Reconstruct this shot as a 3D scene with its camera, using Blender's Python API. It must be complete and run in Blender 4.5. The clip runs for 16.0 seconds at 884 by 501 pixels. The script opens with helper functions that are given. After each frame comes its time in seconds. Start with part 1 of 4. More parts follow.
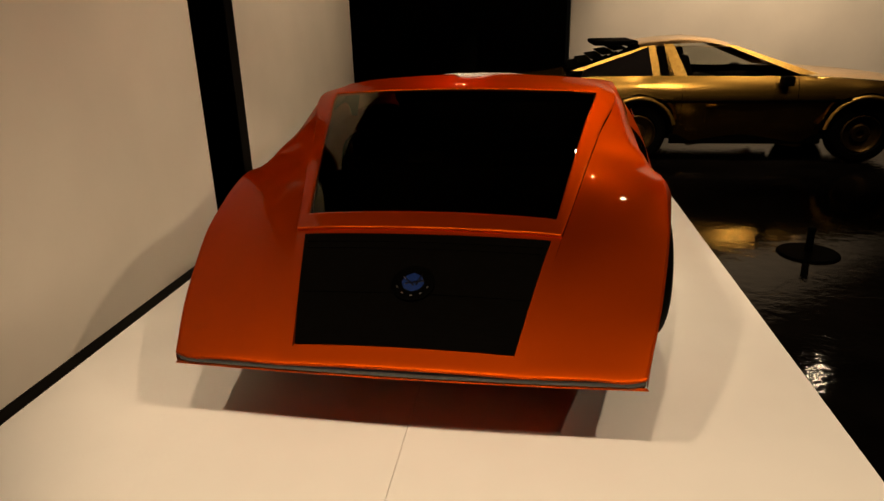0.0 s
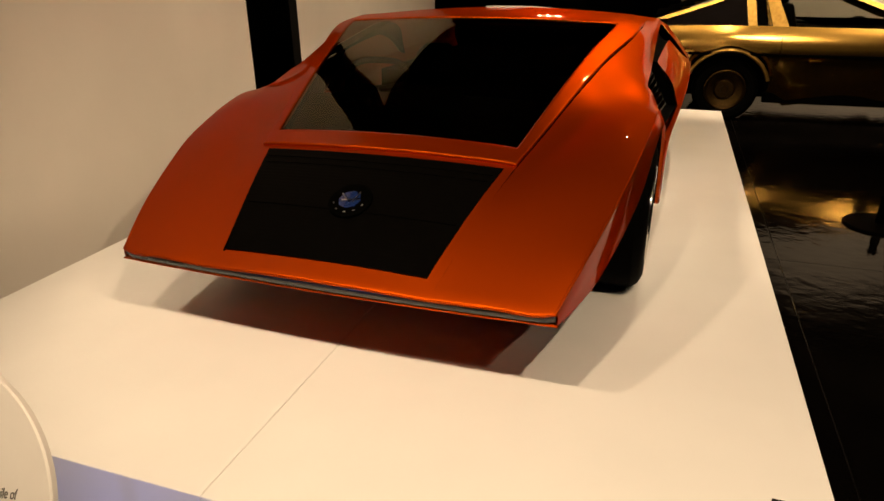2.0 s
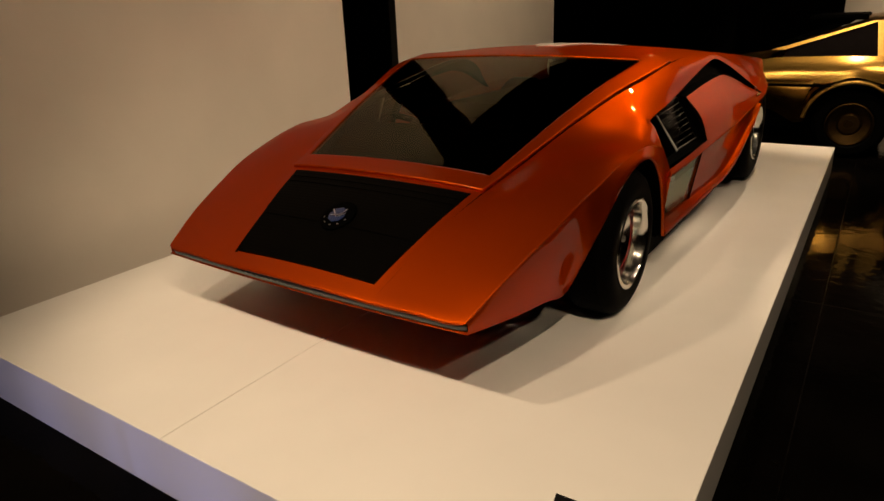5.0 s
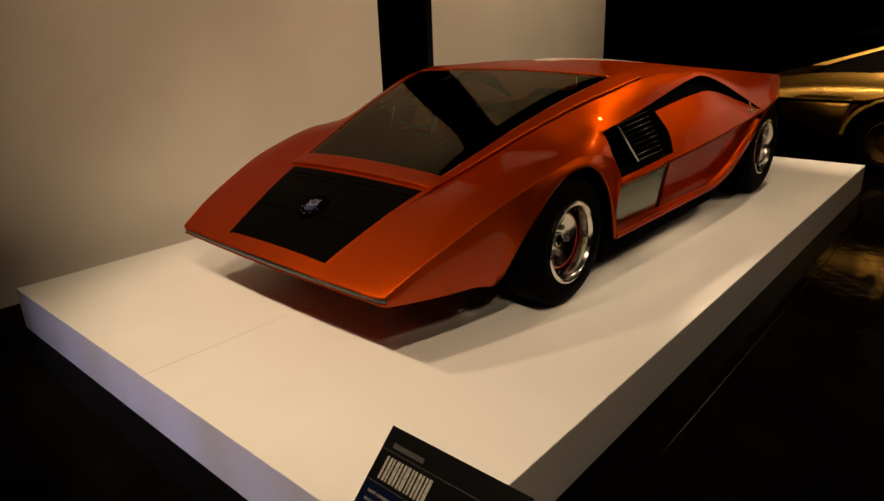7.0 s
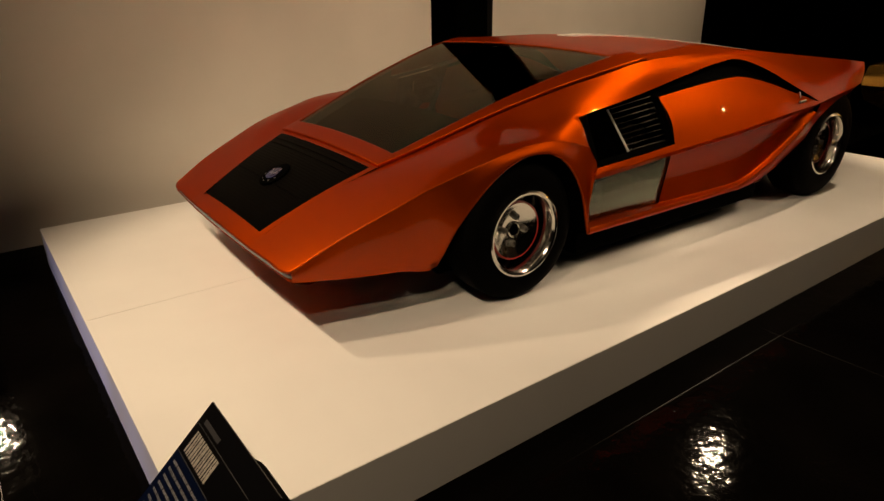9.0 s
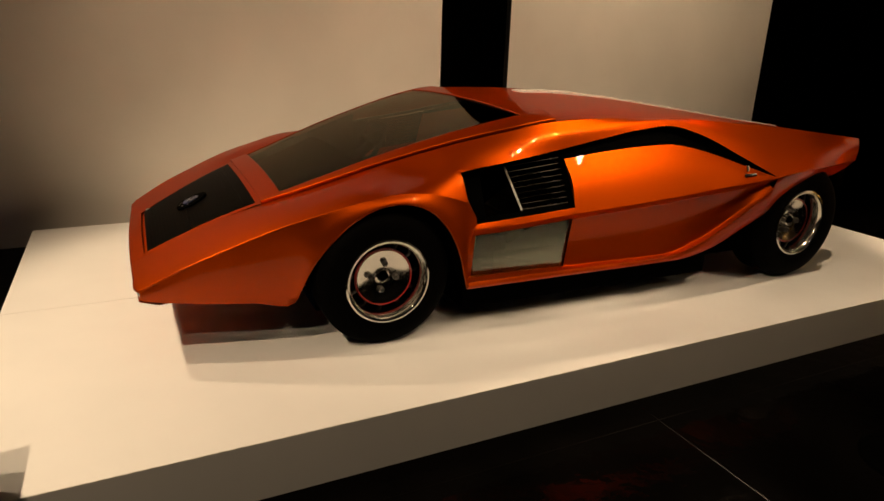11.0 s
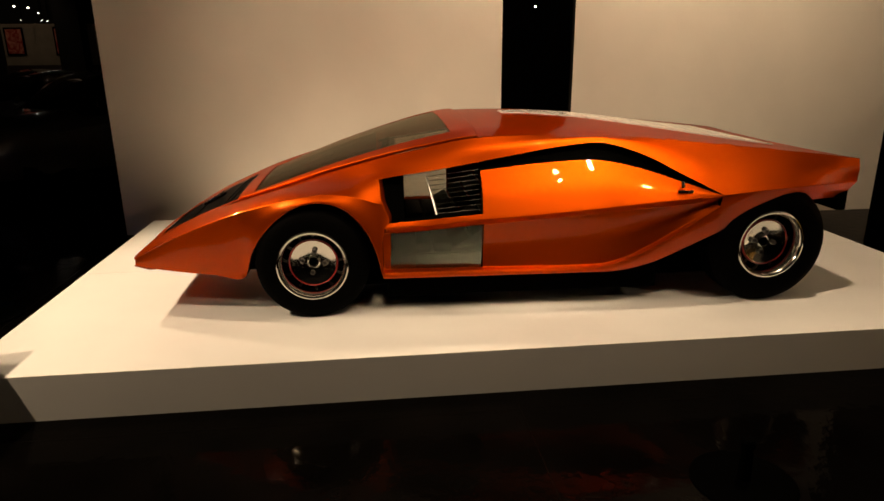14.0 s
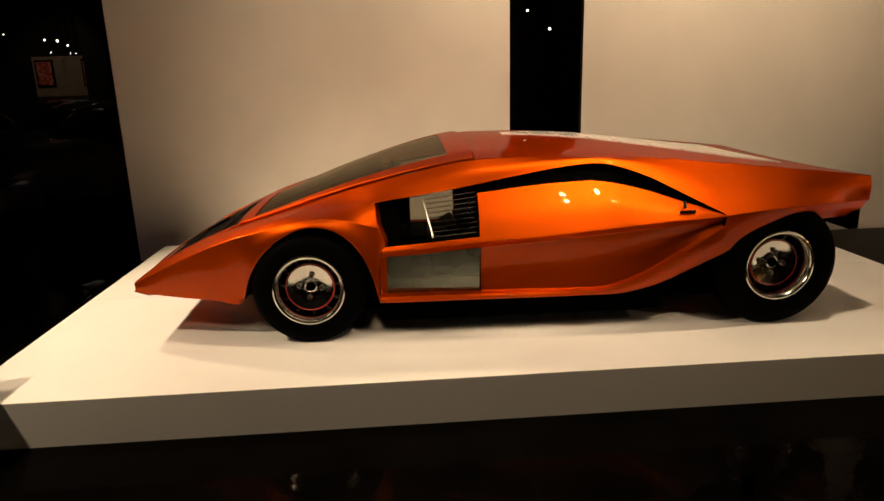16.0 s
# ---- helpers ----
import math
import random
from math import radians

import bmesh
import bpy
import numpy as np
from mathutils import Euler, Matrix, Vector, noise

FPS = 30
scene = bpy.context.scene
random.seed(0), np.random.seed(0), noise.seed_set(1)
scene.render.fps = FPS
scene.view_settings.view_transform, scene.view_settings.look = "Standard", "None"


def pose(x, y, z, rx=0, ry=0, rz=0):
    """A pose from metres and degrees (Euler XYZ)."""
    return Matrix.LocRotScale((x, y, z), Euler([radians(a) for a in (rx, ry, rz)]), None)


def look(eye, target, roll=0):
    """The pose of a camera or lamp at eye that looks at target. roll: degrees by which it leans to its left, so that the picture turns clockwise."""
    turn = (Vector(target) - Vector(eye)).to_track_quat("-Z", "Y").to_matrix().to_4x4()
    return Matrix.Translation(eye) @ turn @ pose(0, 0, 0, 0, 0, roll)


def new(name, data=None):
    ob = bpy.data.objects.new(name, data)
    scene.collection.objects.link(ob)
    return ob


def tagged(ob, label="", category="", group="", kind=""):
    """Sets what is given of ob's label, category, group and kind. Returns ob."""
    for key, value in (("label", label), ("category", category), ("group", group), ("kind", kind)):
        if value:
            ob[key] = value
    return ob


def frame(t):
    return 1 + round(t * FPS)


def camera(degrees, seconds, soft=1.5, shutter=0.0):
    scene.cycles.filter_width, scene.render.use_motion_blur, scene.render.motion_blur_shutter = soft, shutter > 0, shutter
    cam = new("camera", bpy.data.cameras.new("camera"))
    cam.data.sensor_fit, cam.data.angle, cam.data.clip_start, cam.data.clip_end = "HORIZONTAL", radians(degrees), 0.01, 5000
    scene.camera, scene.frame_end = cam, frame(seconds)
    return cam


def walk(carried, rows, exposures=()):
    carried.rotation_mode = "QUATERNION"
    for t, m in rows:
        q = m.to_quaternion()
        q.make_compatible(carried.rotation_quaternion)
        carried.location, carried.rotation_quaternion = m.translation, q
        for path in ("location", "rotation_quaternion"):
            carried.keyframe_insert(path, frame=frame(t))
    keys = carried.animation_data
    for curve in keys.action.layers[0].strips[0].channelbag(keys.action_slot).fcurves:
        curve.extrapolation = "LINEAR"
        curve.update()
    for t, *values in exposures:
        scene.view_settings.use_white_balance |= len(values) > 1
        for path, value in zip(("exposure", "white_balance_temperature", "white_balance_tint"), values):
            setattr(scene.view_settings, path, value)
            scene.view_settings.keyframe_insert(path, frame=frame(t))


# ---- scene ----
cam = camera(68.7, 16.0)
PATH = [
    (0, (0.345, -1.545, 1.390), (0.078, 0.315, 0.706), -1.3),
    (0.5, (0.400, -1.494, 1.356), (0.094, 0.367, 0.690), -2.1),
    (1, (0.486, -1.367, 1.273), (0.155, 0.452, 0.512), 0.2),
    (1.5, (0.610, -1.311, 1.264), (0.199, 0.460, 0.429), -1.7),
    (2, (0.848, -1.407, 1.246), (0.252, 0.332, 0.458), -0.6),
    (2.2, (0.955, -1.397, 1.296), (0.270, 0.296, 0.482), -2.4),
    (2.5, (0.970, -1.444, 1.265), (0.267, 0.253, 0.474), -2.9),
    (3, (1.058, -1.370, 1.282), (0.260, 0.301, 0.527), -1.7),
    (3.5, (1.150, -1.299, 1.294), (0.268, 0.323, 0.525), -1.7),
    (4, (1.224, -1.309, 1.299), (0.237, 0.270, 0.569), -2.1),
    (4.5, (1.366, -1.308, 1.298), (0.322, 0.239, 0.578), -2.1),
    (5, (1.496, -1.350, 1.279), (0.447, 0.205, 0.584), -2.4),
    (5.2, (1.548, -1.355, 1.290), (0.494, 0.184, 0.572), -2.9),
    (7.3, (2.148, -1.282, 1.316), (0.834, 0.073, 0.654), -2.3),
    (7.5, (2.180, -1.253, 1.300), (0.830, 0.059, 0.626), -2.8),
    (8, (2.234, -1.090, 1.290), (0.808, 0.128, 0.596), -2.8),
    (8.5, (2.282, -0.882, 1.295), (0.792, 0.230, 0.558), -1.3),
    (9, (2.483, -0.741, 1.310), (0.986, 0.357, 0.567), -0.9),
    (9.5, (2.738, -0.622, 1.373), (1.200, 0.410, 0.619), -1.0),
    (10, (2.835, -0.502, 1.383), (1.230, 0.447, 0.659), -2.0),
    (10.2, (2.833, -0.405, 1.355), (1.216, 0.542, 0.657), -1.4),
    (12.3, (3.462, 0.590, 1.399), (1.608, 1.113, 0.860), 4.2),
    (12.5, (3.516, 0.656, 1.404), (1.655, 1.111, 0.828), 2.4),
    (13, (3.626, 0.920, 1.401), (1.718, 1.246, 0.895), 4.1),
    (13.5, (3.716, 1.110, 1.395), (1.805, 1.336, 0.847), 2.8),
    (14, (3.761, 1.135, 1.398), (1.857, 1.341, 0.822), -0.5),
    (14.5, (3.768, 1.147, 1.392), (1.857, 1.361, 0.844), 0.7),
    (15, (3.766, 1.163, 1.399), (1.851, 1.382, 0.866), 0.2),
    (15.5, (3.758, 1.187, 1.401), (1.849, 1.423, 0.854), 0.3),
    (16, (3.737, 1.273, 1.392), (1.807, 1.402, 0.883), -1.6),
]
walk(cam, [(t, look(eye, target, roll)) for t, eye, target, roll in PATH],
     exposures=[(0, -0.42), (0.6, -0.22), (1.2, 0.0), (1.8, -0.04), (2.8, -0.46), (5, -0.52), (9, -0.40), (10, -0.30), (12.5, -0.04), (14, 0.12), (16, 0.18)])

# ---------------------------------------------------------------- light
def lamp(name, eye, target, watts, size, colour, blend=0.55, radius=0.036):
    d = bpy.data.lights.new(name, "SPOT")
    d.energy, d.spot_size, d.spot_blend, d.color, d.shadow_soft_size = watts, radians(size), blend, colour, radius
    ob = new(name, d)
    ob.matrix_world = look(eye, target)
    return ob


WARM = (1.0, 0.733, 0.470)
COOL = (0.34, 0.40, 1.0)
SPOTS = [
    # eye, target, watts, cone
    ((-1.18, -1.47, 3.20), (0.30, 1.00, 0.3), 225, 56),
    ((0.10, -1.47, 3.20), (0.35, 0.7, 0.3), 205, 70),
    ((1.93, -1.47, 3.20), (0.55, 0.7, 0.3), 275, 66),
    ((1.14, 3.00, 3.20), (0.5, 2.7, 0.3), 170, 78),
    ((2.30, 2.80, 3.20), (0.64, 2.15, 1.00), 150, 28),
    ((2.75, 2.35, 3.20), (0.70, 1.60, 0.90), 150, 28),
    ((2.60, 3.45, 3.20), (0.75, 2.5, 0.95), 120, 28),
    ((3.00, 1.00, 3.20), (0.80, 0.95, 0.80), 85, 17),
    ((-0.85, 5.85, 4.20), (2.10, 0.9, 0.0), 820, 13),
    ((-0.85, 9.35, 4.30), (0.0, 1.9, 1.0), 70, 9),
    ((-1.05, 9.50, 4.30), (0.0, 1.9, 1.0), 70, 9),
    ((-1.25, 9.65, 4.30), (0.0, 1.9, 1.0), 70, 9),
]
for eye, target, watts, size in SPOTS:
    lamp("display_spot", eye, target, watts, size, WARM, 0.45)
lamp("display_spot", (3.10, -1.60, 3.20), (-1.30, 1.70, 0.80), 345, 48, WARM, 1.0)
for eye, target in (
    ((-0.50, -1.47, 3.20), (0.2, 1.0, 0.5)),
    ((0.50, -1.47, 3.20), (0.4, 1.0, 0.5)),
    ((0.62, -1.47, 3.20), (0.4, 1.2, 0.5)),
    ((1.25, -1.47, 3.20), (0.5, 1.0, 0.5)),
    ((2.45, 2.30, 3.20), (0.6, 2.0, 0.8)),
    ((2.60, 3.05, 3.20), (0.6, 2.4, 0.8)),
    ((2.20, 1.55, 3.20), (0.6, 1.6, 0.8)),
):
    lamp("track_spot", eye, target, 12, 60, WARM, 0.6, 0.038)
for y, watts in ((-0.45, 10), (0.95, 36), (2.6, 130), (4.4, 130)):
    lamp("wall_washer", (0.20, y, 3.45), (-1.6, y + 0.2, 2.5), watts, 95, WARM, 1.0)
lamp("wall_washer", (1.2, 2.9, 3.6), (-1.6, 1.25, 2.3), 40, 44, WARM, 0.12)
lamp("wall_washer", (0.9, 3.2, 3.6), (-1.6, 4.1, 2.4), 30, 50, WARM, 0.12)
lamp("gallery_spot", (1.1, 3.80, 3.40), (1.4, 5.15, 0.8), 470, 58, WARM)
lamp("gallery_spot", (3.2, 3.80, 3.40), (3.0, 5.15, 0.8), 440, 58, WARM)
lamp("gallery_spot", (2.2, 1.2, 3.40), (2.1, 5.0, 0.72), 200, 30, WARM)
lamp("gallery_spot", (4.15, 6.5, 3.20), (2.4, 3.4, 0.2), 45, 90, WARM)
lamp("back_wall_spot", (3.7, 7.4, 3.9), (3.9, 9.9, 1.6), 700, 96, WARM)
# low bluish fill added to tint the plinth's front face, no fixture there
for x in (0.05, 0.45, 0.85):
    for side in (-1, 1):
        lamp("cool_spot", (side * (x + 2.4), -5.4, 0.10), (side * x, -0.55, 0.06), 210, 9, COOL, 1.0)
lamp("far_room_spot", (-5.30, -1.25, 3.2), (0.55, -0.60, 0.0), 900, 6, WARM, 0.2)
lamp("far_room_spot", (-7.2, -4.7, 3.0), (-9.2, -4.6, 1.4), 9, 70, WARM)
for x, y in ((-6.9, -3.7), (-5.0, -2.4), (-6.0, -5.2)):
    lamp("far_room_spot", (x, y, 3.4), (x - 0.5, y, 0.6), 20, 50, WARM)

world = bpy.data.worlds.new("World")
scene.world = world
world.use_nodes = True
world.node_tree.nodes["Background"].inputs[0].default_value = (0.010, 0.008, 0.006, 1)
world.node_tree.nodes["Background"].inputs[1].default_value = 0.25


# ---------------------------------------------------------------- materials
def material(name, colour, rough=0.5, metal=0.0, coat=0.0, scale=6.0, vary=0.12, bump=0.0, bscale=60.0, coat_rough=0.03, spec=0.5, distance=0.002, coat_ior=1.5):
    m = bpy.data.materials.new(name)
    m.use_nodes = True
    n, l = m.node_tree.nodes, m.node_tree.links
    p = n["Principled BSDF"]
    p.inputs["Roughness"].default_value = rough
    p.inputs["Metallic"].default_value = metal
    p.inputs["Coat Weight"].default_value = coat
    p.inputs["Coat Roughness"].default_value = coat_rough
    p.inputs["Specular IOR Level"].default_value = spec
    p.inputs["Coat IOR"].default_value = coat_ior
    co = n.new("ShaderNodeTexCoord")
    a = n.new("ShaderNodeTexNoise")
    a.inputs["Scale"].default_value, a.inputs["Detail"].default_value = scale, 6
    l.new(co.outputs["Object"], a.inputs["Vector"])
    r = n.new("ShaderNodeMapRange")
    r.inputs[1].default_value, r.inputs[2].default_value = 0.3, 0.7
    r.inputs[3].default_value, r.inputs[4].default_value = 1 - vary, 1 + vary
    l.new(a.outputs["Fac"], r.inputs[0])
    mul = n.new("ShaderNodeVectorMath")
    mul.operation = "SCALE"
    mul.inputs[0].default_value = colour[:3]
    l.new(r.outputs[0], mul.inputs["Scale"])
    l.new(mul.outputs[0], p.inputs["Base Color"])
    if bump:
        b = n.new("ShaderNodeTexNoise")
        b.inputs["Scale"].default_value, b.inputs["Detail"].default_value = bscale, 4
        l.new(co.outputs["Object"], b.inputs["Vector"])
        u = n.new("ShaderNodeBump")
        u.inputs["Strength"].default_value, u.inputs["Distance"].default_value = bump, distance
        l.new(b.outputs["Fac"], u.inputs["Height"])
        l.new(u.outputs[0], p.inputs["Normal"])
    return m


def glass(name, tint, rough=0.01, shine=0.9):
    m = bpy.data.materials.new(name)
    m.use_nodes = True
    n, l = m.node_tree.nodes, m.node_tree.links
    n.remove(n["Principled BSDF"])
    tr, gl, mix, fr = n.new("ShaderNodeBsdfTransparent"), n.new("ShaderNodeBsdfGlossy"), n.new("ShaderNodeMixShader"), n.new("ShaderNodeFresnel")
    tr.inputs[0].default_value = (*tint, 1)
    gl.inputs["Color"].default_value = (shine, shine, shine, 1)
    gl.inputs["Roughness"].default_value = rough
    fr.inputs[0].default_value = 1.52
    l.new(fr.outputs[0], mix.inputs[0])
    l.new(tr.outputs[0], mix.inputs[1])
    l.new(gl.outputs[0], mix.inputs[2])
    l.new(mix.outputs[0], n["Material Output"].inputs[0])
    return m


def half_mirror(name, tint, share, rough):
    """Coated glass: a fixed share is mirrored, the rest passes."""
    m = glass(name, (0.92, 0.92, 0.86), rough)
    n, l = m.node_tree.nodes, m.node_tree.links
    mix = next(q for q in n if q.type == "MIX_SHADER")
    for q in list(mix.inputs[0].links):
        l.remove(q)
    mix.inputs[0].default_value = share
    next(q for q in n if q.type == "BSDF_GLOSSY").inputs["Color"].default_value = (*tint, 1)
    return m


def glow(name, colour, strength):
    m = bpy.data.materials.new(name)
    m.use_nodes = True
    n, l = m.node_tree.nodes, m.node_tree.links
    n.remove(n["Principled BSDF"])
    e = n.new("ShaderNodeEmission")
    e.inputs[0].default_value, e.inputs[1].default_value = (*colour, 1), strength
    l.new(e.outputs[0], n["Material Output"].inputs[0])
    return m


def car_paint(name, under, flake, rough, rounded=True):
    """Red ground with metal flake under clear lacquer, with softly rounded creases."""
    m = material(name, under, 0.6, 0.0, 0.34, 900, 0.10, coat_rough=0.010, coat_ior=1.42, spec=0.0)
    n, l = m.node_tree.nodes, m.node_tree.links
    p = n["Principled BSDF"]
    q = n.new("ShaderNodeBsdfPrincipled")
    q.inputs["Base Color"].default_value = (*flake, 1)
    q.inputs["Specular Tint"].default_value = (0.72, 0.27, 0.10, 1)
    q.inputs["Metallic"].default_value = 1.0
    q.inputs["Roughness"].default_value = rough
    q.inputs["Coat Weight"].default_value = 0.34
    q.inputs["Coat Roughness"].default_value = 0.010
    q.inputs["Coat IOR"].default_value = 1.42
    mix = n.new("ShaderNodeMixShader")
    mix.inputs[0].default_value = 0.62
    for k, sh in enumerate((p, q)):
        l.new(sh.outputs[0], mix.inputs[k + 1])
    l.new(mix.outputs[0], n["Material Output"].inputs[0])
    if rounded:
        b = n.new("ShaderNodeBevel")
        b.samples = 8
        b.inputs["Radius"].default_value = 0.014
        for sh in (p, q):
            l.new(b.outputs[0], sh.inputs["Normal"])
            l.new(b.outputs[0], sh.inputs["Coat Normal"])
    return m


ORANGE = car_paint("orange_paint", (0.052, 0.0019, 0.0002), (0.58, 0.075, 0.0017), 0.45)
ORANGE_EDGE = car_paint("orange_edge_paint", (0.052, 0.0019, 0.0002), (0.58, 0.075, 0.0017), 0.45, False)
HOOD_BLACK = material("ribbed_black", (0.0013, 0.0011, 0.0009), 0.38, 0, 0.0, 40, 0.25, 0.06, 300, spec=0.010)
def cross_grain(m, scale, strength):
    """Fine lines across a panel, as relief."""
    n, l = m.node_tree.nodes, m.node_tree.links
    co, w, u = n.new("ShaderNodeTexCoord"), n.new("ShaderNodeTexWave"), n.new("ShaderNodeBump")
    w.bands_direction = "Y"
    w.inputs["Scale"].default_value, w.inputs["Distortion"].default_value, w.inputs["Detail"].default_value = scale, 1.5, 3
    w.inputs["Detail Scale"].default_value = 4.0
    u.inputs["Strength"].default_value, u.inputs["Distance"].default_value = strength, 0.001
    l.new(co.outputs["Object"], w.inputs["Vector"])
    l.new(w.outputs["Fac"], u.inputs["Height"])
    l.new(u.outputs[0], n["Principled BSDF"].inputs["Normal"])


cross_grain(HOOD_BLACK, 22, 0.25)
BLACK = material("satin_black", (0.0005, 0.0005, 0.0004), 0.65, 0, 0, 20, 0.2, spec=0.006)
RUBBER = material("tyre_rubber", (0.0010, 0.0009, 0.0008), 0.6, 0, 0, 30, 0.2, 0.1, 200, spec=0.012)
CHROME = material("polished_alloy", (0.58, 0.56, 0.52), 0.14, 1.0, 0, 20, 0.05)
ALLOY = material("cast_alloy", (0.42, 0.40, 0.37), 0.30, 1.0, 0, 60, 0.15)
LOUVRE = material("grey_louvre", (0.55, 0.52, 0.47), 0.26, 0.9, 0, 60, 0.15)
RED = material("red_enamel", (0.26, 0.014, 0.012), 0.3)
LENS = material("grey_lamp_lens", (0.035, 0.034, 0.030), 0.25, 0, 0.3, 80, 0.3)
SILVER = material("brushed_silver", (0.86, 0.84, 0.80), 0.26, 0.65, 0, 200, 0.12)
MIRROR = half_mirror("half_mirrored_glass", (0.54, 0.58, 0.47), 0.42, 0.22)
TINT = glass("tinted_screen", (0.40, 0.36, 0.27), shine=0.48)
TINT.node_tree.nodes["Glossy BSDF"].inputs["Color"].default_value = (0.46, 0.42, 0.33, 1)
CLEAR = glass("side_glass", (0.66, 0.66, 0.61), shine=0.34)
SEATS = material("dark_leather", (0.0014, 0.0012, 0.0010), 0.6, 0, 0, 25, 0.25, 0.2, 120, spec=0.03)
BLUE = material("blue_enamel", (0.004, 0.012, 0.060), 0.25, 0, 0.5)
WHITE_PAINT = material("white_plinth_paint", (0.80, 0.79, 0.76), 0.42, 0, 0, 2.2, 0.035, 0.05, 35)
WALL = material("white_wall_paint", (0.755, 0.700, 0.620), 0.7, 0, 0, 1.1, 0.07, 0.15, 18)
FLOOR = material("polished_black_concrete", (0.0016, 0.0013, 0.0011), 0.05, 0, 0, 2.5, 0.5, 0.30, 13, spec=0.017, distance=0.006)
JOINT = material("floor_joint", (0.0019, 0.0014, 0.0010), 0.30, 0, 0, 8, 0.3, 0.3, 12, spec=0.035)
DARK = material("dark_partition_paint", (0.010, 0.009, 0.008), 0.8, 0, 0, 2, 0.3, spec=0.2)
GOLD = material("brushed_gold", (0.80, 0.47, 0.10), 0.20, 1.0, 0.15, 30, 0.10)
# darker copy of the body gold: dims pillars and arch flares by colour
GOLD_DIMMED = material("dimmed_gold", (0.24, 0.145, 0.034), 0.42, 1.0, 0, 30, 0.2)
GOLD_DARK = material("dull_gold", (0.045, 0.026, 0.008), 0.45, 1.0, 0, 30, 0.2)
GOLD_GLASS = material("dark_car_glass", (0.006, 0.005, 0.005), 0.03, 0, 0, 10, 0.1)
SIGN_BLACK = material("sign_black", (0.0025, 0.0025, 0.003), 0.3, 0, 0, 10, 0.15, spec=0.08)
SIGN_BLUE = material("sign_blue", (0.0018, 0.0042, 0.017), 0.3, 0, 0, 10, 0.15, spec=0.08)
INK_LIGHT = material("sign_print", (0.30, 0.28, 0.25), 0.6, 0, 0, 90, 0.35)
INK_PALE = material("sign_pale_print", (0.10, 0.10, 0.11), 0.6, 0, 0, 260, 0.8)
INK_DIM = material("sign_dim_print", (0.016, 0.016, 0.019), 0.6)
INK_DARK = material("sign_ink", (0.05, 0.045, 0.04), 0.6)
INK_GREY = material("sign_grey_print", (0.04, 0.04, 0.04), 0.6)
SIGN_WHITE = material("sign_white", (0.80, 0.77, 0.72), 0.5, 0, 0, 8, 0.03)
POSTER = material("red_poster", (0.50, 0.06, 0.03), 0.5, 0, 0, 3.0, 0.7)
def blotched(m, one, two, scale):
    """A printed picture as soft blotches of two inks."""
    n, l = m.node_tree.nodes, m.node_tree.links
    co, a, r = n.new("ShaderNodeTexCoord"), n.new("ShaderNodeTexNoise"), n.new("ShaderNodeValToRGB")
    a.inputs["Scale"].default_value, a.inputs["Detail"].default_value, a.inputs["Distortion"].default_value = scale, 3, 1.2
    r.color_ramp.elements[0].position, r.color_ramp.elements[1].position = 0.42, 0.62
    r.color_ramp.elements[0].color, r.color_ramp.elements[1].color = (*one, 1), (*two, 1)
    l.new(co.outputs["Object"], a.inputs["Vector"])
    l.new(a.outputs["Fac"], r.inputs[0])
    l.new(r.outputs[0], n["Principled BSDF"].inputs["Base Color"])


blotched(POSTER, (0.42, 0.02, 0.015), (0.72, 0.26, 0.18), 9.0)
CREAM = material("cream_paint", (0.60, 0.54, 0.42), 0.3, 0, 0.5, 20, 0.1)
TEAL = material("teal_paint", (0.03, 0.12, 0.14), 0.3, 0, 1.0, 20, 0.1)
GREY_CAR = material("dark_grey_paint", (0.05, 0.045, 0.04), 0.35, 0, 1.0, 20, 0.1)
LAMP_GLOW = glow("lamp_face", (1.0, 0.86, 0.66), 9.0)


# ---------------------------------------------------------------- mesh helpers
def link(name, bm, mat, parent=None, label="", smooth=True, crease=32):
    me = bpy.data.meshes.new(name)
    bmesh.ops.recalc_face_normals(bm, faces=bm.faces[:])
    bm.to_mesh(me)
    bm.free()
    if smooth:
        me.polygons.foreach_set("use_smooth", [True] * len(me.polygons))
        me.set_sharp_from_angle(angle=radians(crease))
    for q in (mat if isinstance(mat, (list, tuple)) else [mat]):
        me.materials.append(q)
    ob = new(name, me)
    if parent:
        ob.parent = parent
    if label:
        ob["label"] = label
    return ob


def part(name, bm, mat, parent, label="", smooth=True, crease=32):
    return link(name, bm, mat, parent, label, smooth, crease)


def empty(name, m=None):
    ob = new(name)
    if m is not None:
        ob.matrix_world = m
    return ob


def box(bm, lo, hi, bevel=0.0, m=None):
    r = bmesh.ops.create_cube(bm, size=1)
    c = [(a + b) / 2 for a, b in zip(lo, hi)]
    s = [b - a for a, b in zip(lo, hi)]
    for v in r["verts"]:
        v.co = Vector([c[i] + v.co[i] * s[i] for i in range(3)])
    if bevel:
        es = list({e for v in r["verts"] for e in v.link_edges})
        out = bmesh.ops.bevel(bm, geom=es, offset=bevel, segments=2, affect="EDGES", profile=0.6)
        vs = list({v for f in out["faces"] for v in f.verts} | {v for v in r["verts"] if v.is_valid})
    else:
        vs = r["verts"]
    if m is not None:
        bmesh.ops.transform(bm, matrix=m, verts=vs)
    return bm


